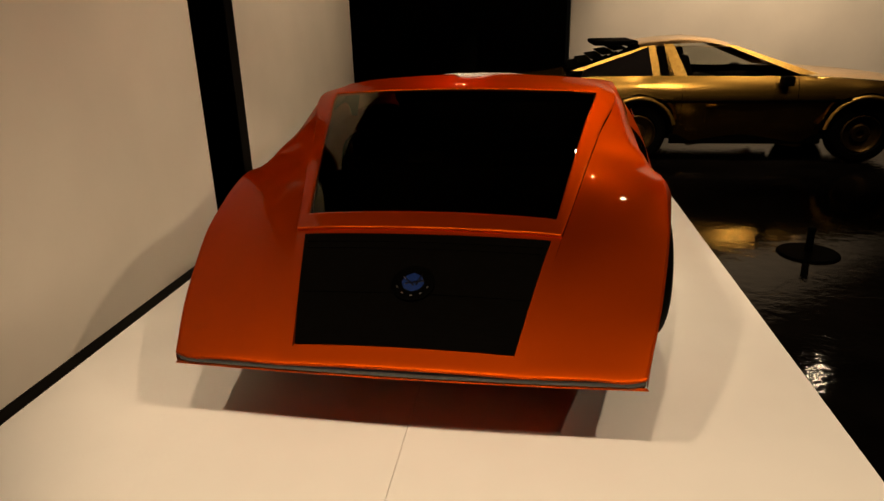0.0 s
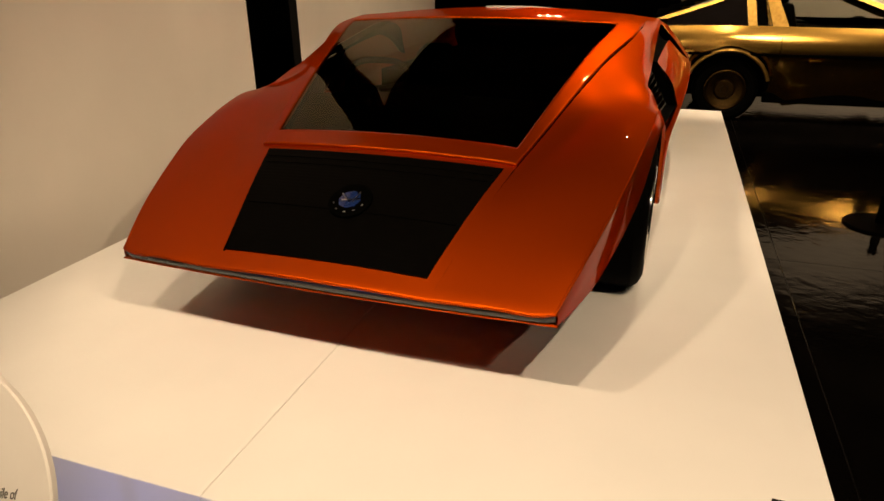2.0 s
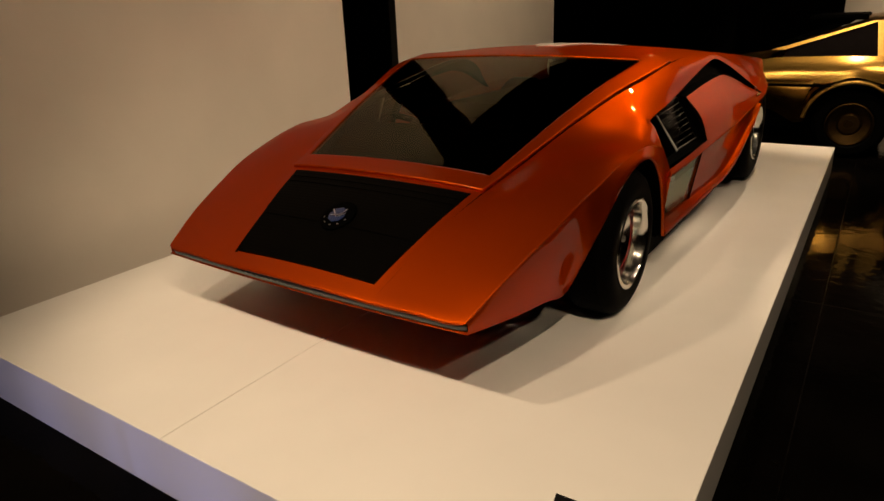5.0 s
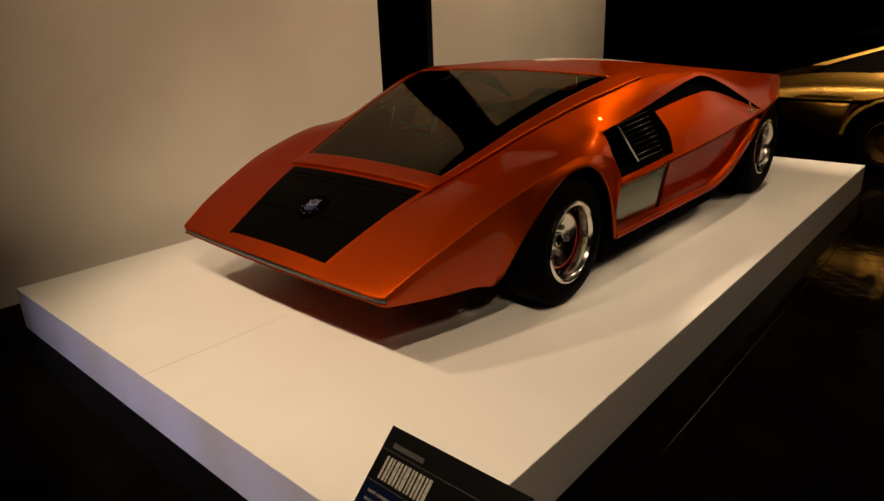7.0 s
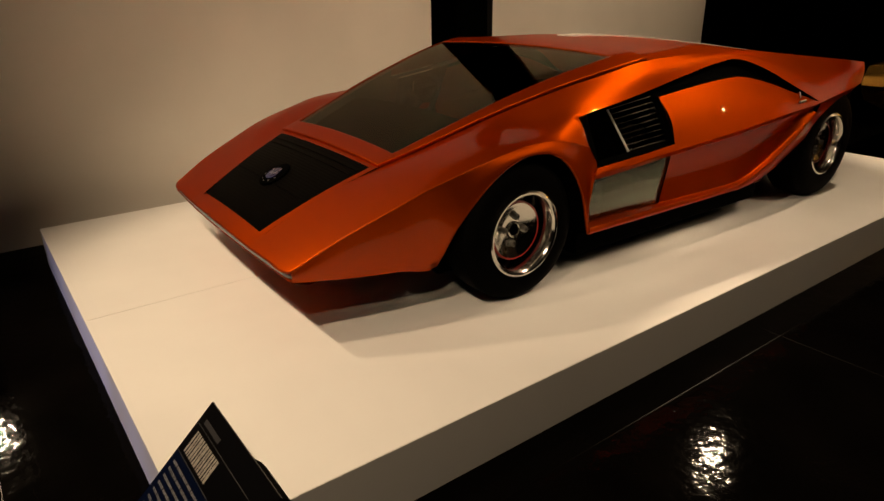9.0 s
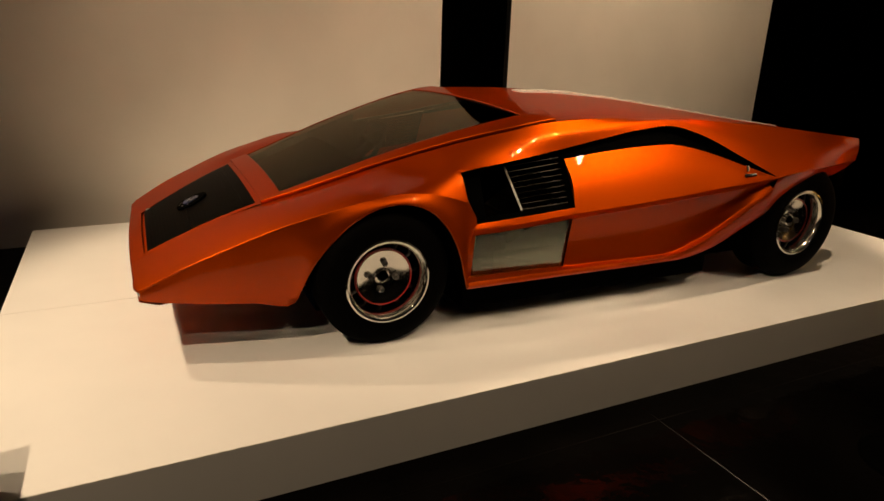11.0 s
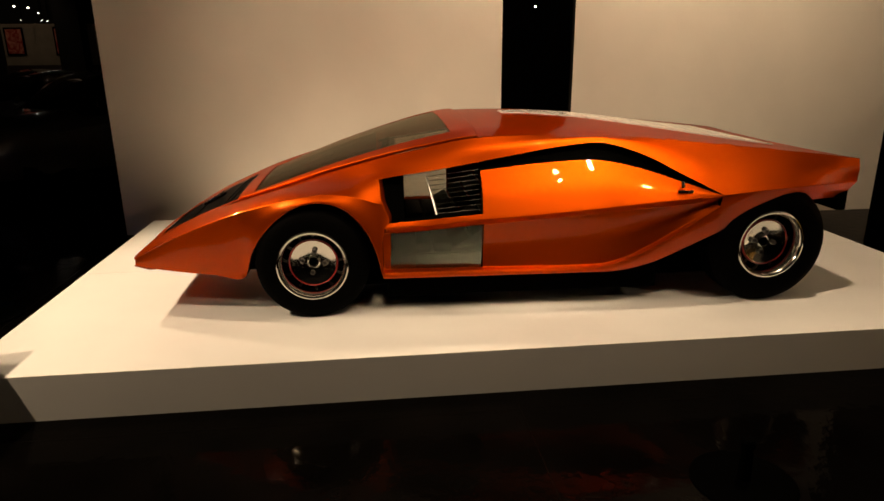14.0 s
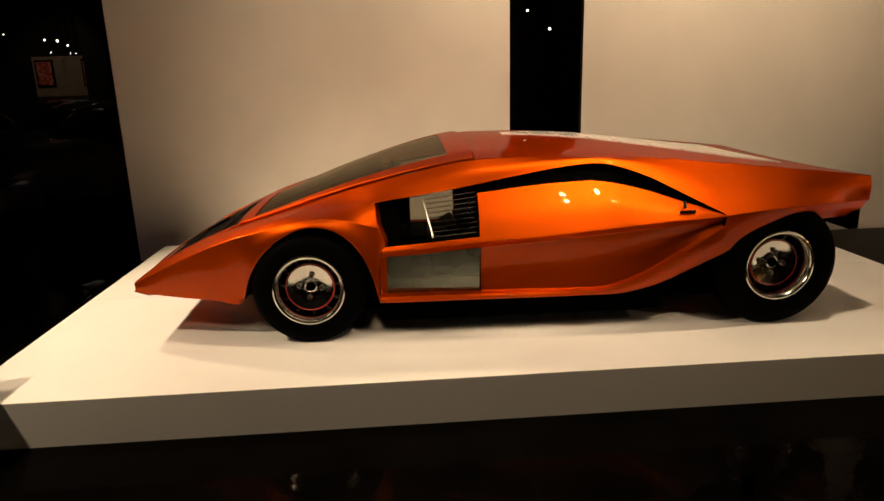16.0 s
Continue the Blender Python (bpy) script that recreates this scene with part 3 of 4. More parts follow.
    net(bm, [K_OUT, [((a[0] + b[0]) / 2 + 0.006, (a[1] + b[1]) / 2, (a[2] + b[2]) / 2) for a, b in zip(K_OUT, BT)], BT], 3, 5)
    net(bm, [BT, [(p[0] - 0.16, p[1], p[2] + 0.01) for p in BT]], 2, 5)
    # rear quarter below the belt
    EQ = [(0.950, 2.85, 0.798), (0.930, 3.05, 0.812), (0.900, 3.25, 0.820), (0.855, 3.45, 0.822), (0.800, 3.64, 0.820)]
    QM = [(0.938, 2.85, 0.744), (0.912, 3.0, 0.745), (0.872, 3.22, 0.765), (0.822, 3.44, 0.772), (0.762, 3.63, 0.768)]
    QB = [(0.890, 2.88, 0.600), (0.872, 2.99, 0.655), (0.830, 3.20, 0.708), (0.780, 3.42, 0.726), (0.715, 3.63, 0.722)]
    net(bm, [EQ, QM, QB], 4, 5)
    net(bm, [QB, [(p[0] - 0.03, p[1], p[2] + 0.004) for p in QB]], 2, 5)
    # nose under the lamp strip
    net(bm, [[(0, 0.012, 0.477), (0.35, 0.012, 0.477), (0.686, 0.012, 0.477)], [(0, 0.004, 0.4735), (0.35, 0.004, 0.4735), (0.690, 0.004, 0.4735)], [(0, 0.010, 0.469), (0.35, 0.010, 0.469), (0.690, 0.010, 0.469)], [(0, 0.20, 0.440), (0.35, 0.20, 0.44), (0.66, 0.2, 0.445)]], 3, 6)
    front = [top_at(0, q / 10) for q in range(11)] + spline([C[0], M[0], N[0], D[0]], 6)[1:]
    net(bm, [[(p[0], p[1] + a, p[2] + b) for p in front] for a, b in ((0, 0), (-0.0035, -0.0028), (-0.0045, -0.0060), (-0.0020, -0.0090), (0.004, -0.0100))], 4, 1)
    bmesh.ops.remove_doubles(bm, verts=bm.verts[:], dist=0.0008)
    body = part("body", bm, ORANGE, car, "metallic orange bodywork with sharp creases", True, 14)

    # ---- canopy: frame and screen
    bm = bmesh.new()
    lip = 0.012
    g0, g1 = 0.565, 1.575
    gs = lambda y: 0.925 - 0.05 * (y - g0)
    for sg in (1, -1):
        top_sheet(bm, 0.483, g0, 0, sg * gs(g0), lip, 3, 12)
        top_sheet(bm, 0.483, g0, sg * gs(g0), sg, lip, 3, 3)
        top_sheet(bm, g0, g1, lambda y: sg * gs(y), sg, lip, 24, 3)
        top_sheet(bm, g1, 1.695, 0, sg * gs(g1), lip, 5, 12)
        top_sheet(bm, g1, 1.695, sg * gs(g1), sg, lip, 5, 3)
    bmesh.ops.remove_doubles(bm, verts=bm.verts[:], dist=0.001)
    part("canopy_frame", solid(bm, 0.016), ORANGE, car, "orange lift-up canopy frame with a thin shut line")
    bm = bmesh.new()
    for sg in (1, -1):
        top_sheet(bm, g0, g1, 0, lambda y: sg * gs(y), lip - 0.004, 24, 10)
    bmesh.ops.remove_doubles(bm, verts=bm.verts[:], dist=0.0005)
    part("windscreen", bm, TINT, car, "dark tinted flat windscreen glass")

    # ---- rounded lacquered edges of the main creases
    for sg in (1, -1):
        rail = [top_at(0.50 + 0.05 * k, 1, lip) for k in range(24)]
        for points, r, dx, dz in ((D, 0.0050, -0.0035, -0.0030), (EL[1:] + EQ[1:], 0.0050, -0.0040, -0.0012), (K_OUT, 0.0050, -0.0035, -0.0015), (rail, 0.0040, -0.0030, -0.0030)):
            bm = bmesh.new()
            strip_tube(bm, [(sg * (p[0] + dx), p[1], p[2] + dz) for p in spline(points, 6)], r, 10)
            part("crease_edge", bm, ORANGE_EDGE, car, "rounded glossy orange crease")

    # ---- black trim inside the wings, hiding their undersides
    for sg in (1, -1):
        bm = bmesh.new()
        ys = [0.50 + 0.07 * k for k in range(11)]
        net(bm, [[top_at(y, sg * 0.95, -0.012) for y in ys], [(top_at(y, sg * 0.97)[0], y, 0.62 + 0.12 * (y - 0.5)) for y in ys], [(sg * 0.52, y, 0.50) for y in ys]], 3, 2, False)
        part("inner_trim", bm, BLACK, car, "black inner side trim")
    bm = bmesh.new()
    top_sheet(bm, 0.49, 0.93, -0.93, 0.93, -0.05, 8, 8)
    part("dashboard", bm, BLACK, car, "low black dashboard shelf under the screen")

    # ---- black bonnet panel with ribs, and its badge
    bm = bmesh.new()
    for sg in (1, -1):
        top_sheet(bm, hood0 + 0.002, hood1 - 0.002, 0, lambda y: sg * (hs(y) - 0.005), 0.001, 16, 8)
    bmesh.ops.remove_doubles(bm, verts=bm.verts[:], dist=0.0005)
    panel = part("bonnet_panel", solid(bm, 0.010), HOOD_BLACK, car, "matt black bonnet panel with fine cross ribs")
    for y in (0.215, 0.395, 0.425):
        bm = bmesh.new()
        for sg in (1, -1):
            top_sheet(bm, y, y + 0.006, 0, lambda q: sg * (hs(q) - 0.03), 0.004, 1, 8)
        part("rib", solid(bm, 0.003), HOOD_BLACK, panel)
    slope = math.degrees(math.atan2(curve_at(ZC, 0.32) - curve_at(ZC, 0.2), 0.12))
    badge = part("badge", lathe([(-0.004, 0.0), (-0.004, 0.068), (0.004, 0.068), (0.007, 0.062), (0.007, 0.0)], 48, "Z"), BLACK, panel, "round black badge with a blue shield")
    seat = Matrix.Translation(top_at(0.265, 0, 0.004)) @ pose(0, 0, 0, slope, 0, 0)
    badge.matrix_local = seat
    shield = part("shield", lathe([(0.007, 0.036), (0.009, 0.036), (0.0095, 0.033), (0.0095, 0.0)], 8, "Z"), BLUE, panel, "blue shield")
    shield.matrix_local = seat
    for k in range(5):
        a = 3.5 + 0.62 * k
        tick = part("badge_mark", box(bmesh.new(), (-0.0022, -0.004, 0.007), (0.0022, 0.004, 0.0082), 0.0008, pose(0.050 * math.cos(a), 0.050 * math.sin(a), 0, 0, 0, math.degrees(a))), ALLOY, panel, "small bright mark")
        tick.matrix_local = seat
    for turn, long in ((14, 0.030), (72, 0.024), (-44, 0.026)):
        bar = part("shield_bar", box(bmesh.new(), (-long, -0.0026, 0.0096), (long, 0.0026, 0.0112), 0.001), CHROME, panel, "silver bar")
        bar.matrix_local = seat @ pose(0, 0, 0, 0, 0, turn)

    # ---- lamp strip across the nose
    def bowed(ob):
        """The front edge swells forward in the middle."""
        for v in ob.data.vertices:
            if v.co.y < 0.30:
                v.co.y -= 0.020 * max(0.0, 1 - (v.co.x / 0.69) ** 2) * min(1.0, (1 - v.co.y / 0.30)) ** 2
        return ob

    across = [-0.682 + 1.364 * k / 40 for k in range(41)]
    bm = bmesh.new()
    net(bm, [[(x, y + (0.010 if abs(x) > 0.66 else 0), z) for x in across] for y, z in ((0.03, 0.503), (0.004, 0.502), (0.0025, 0.492), (0.004, 0.4815), (0.03, 0.480))], 2, 1, False)
    bowed(part("lamp_strip", bm, LENS, car, "full-width grey lamp strip in the nose"))
    bm = bmesh.new()
    net(bm, [[(x, y + (0.010 if abs(x) > 0.66 else 0), z) for x in across] for y, z in ((0.012, 0.4815), (0.012, 0.468))], 2, 1, False)
    bowed(part("lamp_recess", solid(bm, 0.01), BLACK, car, "black recess under the lamp strip", False))
    bowed(body)
    for ob in list(panel.children) + [panel]:
        if ob.matrix_local == Matrix.Identity(4):
            bowed(ob)

    # ---- dark channel over the doors, side windows, louvres, lower panels
    for sg in (1, -1):
        bm = bmesh.new()
        inner_u = [(sg * (p[0] - 0.045), p[1], p[2] - 0.012) for p in W1]
        inner_l = [(sg * (p[0] - 0.045), p[1], p[2] + 0.004) for p in WL]
        outer_u = [(sg * (p[0] - 0.002), p[1], p[2] - 0.001) for p in W1]
        outer_l = [(sg * (p[0] - 0.003), p[1], p[2] - 0.002) for p in WL]
        net(bm, [outer_u, inner_u], 2, 5, False)
        net(bm, [inner_l, outer_l], 2, 5, False)
        tail = [(inner_u[2][0], 1.70, 0.948)] + [q for q in inner_u if q[1] > 1.8]
        net(bm, [tail, inner_l], 2, 5, False)
        net(bm, [[(sg * 0.799, 1.701, 0.921), (sg * 0.875, 1.701, 0.83), (sg * 0.907, 1.701, 0.735)], [(sg * 0.75, 1.703, 0.930), (sg * 0.81, 1.703, 0.83), (sg * 0.86, 1.703, 0.730)]], 2, 3, False)
        part("channel", bm, BLACK, car, "black air channel over the door")
        quad = [(0.722, 1.325, 0.893), (0.748, 1.70, 0.942), (0.862, 1.70, 0.738), (0.806, 1.330, 0.698)]
        bm = bmesh.new()
        bm.faces.new([bm.verts.new((sg * a, b, c)) for a, b, c in quad])
        window = part("side_window", bm, CLEAR, car, "dark side window", False)
        bm = bmesh.new()
        net(bm, [[(sg * 0.745, 1.232, 0.888), (sg * 0.803, 1.242, 0.782), (sg * 0.834, 1.262, 0.680)], [(sg * 0.719, 1.328, 0.905), (sg * 0.765, 1.330, 0.800), (sg * 0.810, 1.334, 0.688)]], 2, 3, False)
        net(bm, [[(sg * 0.806, 1.33, 0.700), (sg * 0.850, 1.30, 0.692)], [(sg * 0.860, 1.69, 0.740), (sg * 0.902, 1.70, 0.732)]], 2, 2, False)
        part("window_border", bm, BLACK, car, "black inner border of the side window")
        q = [Vector((sg * a, b, c)) for a, b, c in quad]
        bm = bmesh.new()
        for k in range(9):
            v = 0.10 + 0.86 * k / 8
            a0, a1 = q[0].lerp(q[3], v), q[1].lerp(q[2], v)
            strip_tube(bm, [a0.lerp(a1, 0.33 + 0.08 * v) + Vector((sg * 0.0012, 0, 0)), a0.lerp(a1, 0.985) + Vector((sg * 0.0012, 0, 0))], 0.0017, 6)
        part("louvre", bm, LOUVRE, window, "thin silver louvre lines")
        bm = bmesh.new()
        strip_tube(bm, [q[0].lerp(q[1], 0.32) + Vector((sg * 0.006, 0, -0.02)), q[3].lerp(q[2], 0.42) + Vector((sg * 0.006, 0, 0.006))], 0.0048, 8)
        part("window_post", bm, SILVER, window, "bright window divider")
        # lower mirror panel
        P4 = [(0.8525, 1.262, 0.643), (0.8865, 1.702, 0.679), (0.847, 1.703, 0.452), (0.832, 1.258, 0.453)]
        bm = bmesh.new()
        n = 8
        g = []
        for i in range(n + 1):
            u = i / n
            a, b = Vector(P4[0]).lerp(Vector(P4[1]), u), Vector(P4[3]).lerp(Vector(P4[2]), u)
            g.append([bm.verts.new((sg * (a.lerp(b, j / 4).x - 0.002 - 0.003 * j * (4 - j) / 4), a.lerp(b, j / 4).y, a.lerp(b, j / 4).z)) for j in range(5)])
        for i in range(n):
            for j in range(4):
                bm.faces.new((g[i][j], g[i][j + 1], g[i + 1][j + 1], g[i + 1][j]))
        part("lower_window", bm, MIRROR, car, "pale grey-green mirrored lower side panel", False)
        bm = bmesh.new()
        strip_tube(bm, [(sg * 0.888, 1.704, 0.678), (sg * 0.850, 1.705, 0.455)], 0.003, 6)
        part("shut_line", bm, BLACK, car)
        # maker's badge low on the door
        part("door_badge", box(bmesh.new(), (-0.004, -0.038, -0.007), (0.004, 0.038, 0.007), 0.002, Matrix.Translation((sg * 0.944, 2.665, 0.822)) @ pose(0, 0, 0, 0, -12 * sg, 0)), CHROME, car, "small chrome badge")
        part("door_emblem", box(bmesh.new(), (-0.004, -0.008, -0.016), (0.004, 0.008, 0.016), 0.003, Matrix.Translation((sg * 0.930, 2.655, 0.852)) @ pose(0, 0, 0, 0, -20 * sg, 0)), CHROME, car, "small chrome emblem")

    # ---- engine cover slats along the deck
    cover = empty("engine_cover")
    cover.parent = car
    cover["label"] = "silver edged engine cover with cross slats"
    for k in range(9):
        y = 1.93 + 0.160 * k
        half = lambda q: (0.055 + 0.30 * (q - 1.92)) / curve_at(XC, q)
        bm = bmesh.new()
        for sg in (1, -1):
            top_sheet(bm, y, y + 0.148, 0, lambda q: sg * half(q), 0.007, 3, 6)
        bmesh.ops.remove_doubles(bm, verts=bm.verts[:], dist=0.0005)
        part("slat", solid(bm, 0.012), SILVER, cover)

    # ---- tail, floor and cabin
    part("tail_panel", box(bmesh.new(), (-0.76, 3.58, 0.66), (0.76, 3.635, 0.905), 0.01), BLACK, car, "black open tail")
    for lo, hi in (
        ((-0.56, 0.50, 0.40), (0.56, 3.50, 0.445)),
        ((-0.84, 1.26, 0.398), (0.84, 2.60, 0.44)),
        # two lower boxes added to keep the shade under the car black
        ((-0.60, 0.66, 0.295), (0.60, 3.40, 0.396)),
        ((-0.80, 1.24, 0.297), (0.80, 2.62, 0.394)),
        # two boxes added to stop light leaking in under the nose
        ((-0.70, 0.12, 0.458), (0.70, 0.58, 0.472)),
        ((-0.68, 0.30, 0.428), (0.68, 0.62, 0.452)),
        ((-0.56, 0.45, 0.448), (0.56, 1.15, 0.60)),
        ((-0.70, 2.02, 0.446), (0.70, 3.50, 0.80)),
    ):
        part("floor_pan", box(bmesh.new(), lo, hi, 0.006), BLACK, car, "black underbody fill", False)
    for sg in (1, -1):
        part("door_trim", box(bmesh.new(), (sg * 0.785 - 0.015, 1.24, 0.44), (sg * 0.785 + 0.015, 1.385, 0.66), 0.012), BLACK, car, "black inner door trim")
    for sx in (0.36, -0.36):
        bm = bmesh.new()
        for k in range(4):
            box(bm, (sx - 0.20, 1.16 + 0.11 * k, 0.445), (sx + 0.20, 1.26 + 0.11 * k, 0.50), 0.02)
        for k in range(4):
            box(bm, (-0.20, 0.11 * k, 0), (0.20, 0.10 + 0.11 * k, 0.06), 0.02, Matrix.Translation((sx, 1.60, 0.47)) @ pose(0, 0, 0, 30, 0, 0))
        part("seat", bm, SEATS, car, "low reclined dark seat in padded blocks")
    bm = bmesh.new()
    wheel_at = Matrix.Translation((-0.36, 1.23, 0.845)) @ pose(0, 0, 0, 62, 0, 0)
    bow = lambda v: math.copysign(abs(v) ** 0.6, v)
    ring = [wheel_at @ Vector((0.14 * bow(math.cos(a)), 0.11 * bow(math.sin(a)), 0)) for a in [2 * math.pi * k / 36 for k in range(37)]]
    strip_tube(bm, ring, 0.014, 8)
    strip_tube(bm, [ring[0], wheel_at @ Vector((0, -0.02, -0.01)), ring[18]], 0.016, 8)
    strip_tube(bm, [wheel_at @ Vector((0, -0.02, -0.01)), Vector((-0.36, 0.95, 0.60))], 0.026, 8)
    part("steering_wheel", bm, BLACK, car, "black steering wheel on its column")
    for sg in (1, -1):
        wheel("front_wheel", (sg * 0.768, 0.885, BASE + 0.274), 0.274, 0.185, 0.170, sg, car)
        wheel("rear_wheel", (sg * 0.780, 3.165, BASE + 0.306), 0.306, 0.215, 0.172, sg, car)
    return car


wedge_car()


# ---------------------------------------------------------------- the gold car behind
def gold_car():
    car = empty("gold_car")
    tagged(car, "brushed gold gull-wing sports coupe with dark windows", "car")
    Y0, Y1 = 4.85, 6.45
    RX, FX, HZ, RA = 1.34, 3.35, 0.275, 0.335
    ang = (178, 150, 120, 90, 60, 30, 2)
    arc = lambda cx: [(cx + RA * math.cos(radians(a)), HZ + RA * math.sin(radians(a))) for a in ang]
    low = [(0.32, 0.47), (0.50, 0.41), (0.75, 0.36), (0.99, 0.27)] + arc(RX) + [(1.69, 0.235), (2.3, 0.225), (3.0, 0.235)] + arc(FX) + [(3.70, 0.30), (3.95, 0.33), (4.10, 0.40)]
    def shoulder(x):
        return float(np.interp(x, [0.3, 0.6, 0.75, 1.0, 1.5, 2.4, 2.82, 3.2, 3.6, 4.1], [0.735, 0.78, 0.80, 0.81, 0.812, 0.80, 0.80, 0.775, 0.735, 0.66]))
    bm = bmesh.new()
    for yy, sg in ((Y0, 1), (Y1, -1)):
        def col(f, off):
            return [(x, yy + sg * off, f(x, z)) for x, z in low]
        L = col(lambda x, z: z, 0.12)
        B = [(x, yy, max(0.60, z + 0.045)) for x, z in low]
        M = [(x, yy + sg * 0.02, (max(0.60, z + 0.045) + shoulder(x)) / 2) for x, z in low]
        S = [(x, yy + sg * 0.07, shoulder(x)) for x, z in low]
        net(bm, [L, [(a[0], yy + sg * 0.045, (a[2] + b[2]) / 2) for a, b in zip(L, B)], B], 3, 3, False)
        net(bm, [B, M, S], 3, 3, False)
        net(bm, [L, [(p[0], p[1] + sg * 0.16, p[2] + 0.01) for p in L]], 2, 3, False)
    # bonnet, rear deck, nose and tail
    xs = [2.78, 3.0, 3.3, 3.6, 3.9, 4.10]
    net(bm, [[(x, Y0 + 0.07, shoulder(x)) for x in xs], [(x, Y0 + 0.4, shoulder(x) + 0.035) for x in xs], [(x, (Y0 + Y1) / 2, shoulder(x) + 0.04) for x in xs], [(x, Y1 - 0.4, shoulder(x) + 0.035) for x in xs], [(x, Y1 - 0.07, shoulder(x)) for x in xs]], 3, 3, False)
    net(bm, [[(4.10, Y0 + 0.07, 0.66), (4.15, (Y0 + Y1) / 2, 0.66), (4.10, Y1 - 0.07, 0.66)], [(4.12, Y0 + 0.05, 0.5), (4.2, (Y0 + Y1) / 2, 0.5), (4.12, Y1 - 0.05, 0.5)], [(4.10, Y0 + 0.03, 0.40), (4.15, (Y0 + Y1) / 2, 0.38), (4.10, Y1 - 0.03, 0.40)]], 3, 4, False)
    net(bm, [[(0.72, Y0 + 0.07, 0.796), (0.70, (Y0 + Y1) / 2, 0.81), (0.72, Y1 - 0.07, 0.796)], [(0.32, Y0 + 0.07, 0.738), (0.28, (Y0 + Y1) / 2, 0.75), (0.32, Y1 - 0.07, 0.738)]], 3, 4, False)
    net(bm, [[(0.32, Y0 + 0.07, 0.738), (0.28, (Y0 + Y1) / 2, 0.75), (0.32, Y1 - 0.07, 0.738)], [(0.32, Y0 + 0.12, 0.47), (0.28, (Y0 + Y1) / 2, 0.45), (0.32, Y1 - 0.12, 0.47)]], 3, 4, False)
    # roof
    rx = [1.34, 1.55, 1.80, 2.02, 2.18]
    rz = [1.085, 1.11, 1.125, 1.115, 1.075]
    net(bm, [[(x, Y0 + 0.24, z - 0.03) for x, z in zip(rx, rz)], [(x, Y0 + 0.36, z) for x, z in zip(rx, rz)], [(x, (Y0 + Y1) / 2, z + 0.01) for x, z in zip(rx, rz)], [(x, Y1 - 0.36, z) for x, z in zip(rx, rz)], [(x, Y1 - 0.24, z - 0.03) for x, z in zip(rx, rz)]], 3, 4, False)
    bmesh.ops.remove_doubles(bm, verts=bm.verts[:], dist=0.001)
    part("body", bm, GOLD, car, "brushed gold body panels")
    for yy, sg in ((Y0, 1), (Y1, -1)):
        def bar(name, a, b, w0, w1, mat=GOLD_DIMMED):
            """A pillar between two points of the side, given as (x, z), with widths along x."""
            bm = bmesh.new()
            def q(p, w, d):
                off = 0.07 + (p[1] - 0.80) * 0.55
                return [(p[0] - w / 2, yy + sg * (off + d), p[1]), (p[0] + w / 2, yy + sg * (off + d), p[1])]
            a0, b0, a1, b1 = q(a, w0, 0), q(b, w1, 0), q(a, w0, 0.035), q(b, w1, 0.035)
            vs = [bm.verts.new(v) for v in (a0[0], a0[1], b0[1], b0[0], a1[0], a1[1], b1[1], b1[0])]
            for f in ((0, 1, 2, 3), (4, 5, 6, 7), (0, 1, 5, 4), (1, 2, 6, 5), (2, 3, 7, 6), (3, 0, 4, 7)):
                bm.faces.new([vs[k] for k in f])
            part(name, bm, mat, car, smooth=False)
        bar("pillar", (1.49, 0.80), (1.445, 1.075), 0.07, 0.07)
        bar("pillar", (1.69, 0.80), (1.60, 1.085), 0.16, 0.09)
        bar("windscreen_pillar", (2.84, 0.81), (2.15, 1.070), 0.16, 0.07)
        bar("roof_rail", (2.16, 1.055), (1.40, 1.075), 0.03, 0.03)
        bar("rear_rail", (0.74, 0.86), (1.42, 1.075), 0.10, 0.06)
        bar("window_trim", (1.59, 0.80), (1.52, 1.07), 0.12, 0.09, BLACK)
        off = lambda z: 0.085 + (z - 0.80) * 0.55
        for name, poly in (("side_window", [(1.76, 0.80), (2.78, 0.80), (2.16, 1.06), (1.64, 1.075)]), ("quarter_window", [(0.78, 0.80), (1.46, 0.80), (1.42, 1.065), (0.82, 0.875)])):
            bm = bmesh.new()
            bm.faces.new([bm.verts.new((x, yy + sg * off(z), z)) for x, z in poly])
            part(name, bm, CLEAR if name == "side_window" else GOLD_GLASS, car, "dark tinted side glass", False)
        part("rub_strip", box(bmesh.new(), (0.34, yy - 0.008 if sg > 0 else yy - 0.004, 0.572), (4.02, yy + 0.004 if sg > 0 else yy + 0.008, 0.594), 0.003), BLACK, car, "dark rubbing strip", False)
        part("door_handle", box(bmesh.new(), (1.96, yy - 0.012, 0.53), (2.04, yy + 0.012, 0.55), 0.004), GOLD, car)
        for x in (1.725, 2.74):
            bm = bmesh.new()
            strip_tube(bm, [(x, yy + sg * 0.112, 0.26), (x, yy + sg * 0.044, 0.42), (x, yy - sg * 0.001, 0.60), (x, yy + sg * 0.019, 0.70), (x, yy + sg * 0.069, 0.80)], 0.003, 6)
            part("shut_line", bm, BLACK, car)
        part("door_mirror", box(bmesh.new(), (2.56, yy - 0.10 if sg > 0 else yy - 0.02, 0.72), (2.66, yy + 0.02 if sg > 0 else yy + 0.10, 0.81), 0.02), BLACK, car, "black door mirror")
        part("sill", box(bmesh.new(), (1.66, yy + 0.10 if sg > 0 else yy - 0.14, 0.17), (3.03, yy + 0.14 if sg > 0 else yy - 0.10, 0.26), 0.008), BLACK, car, "black lower sill", False)
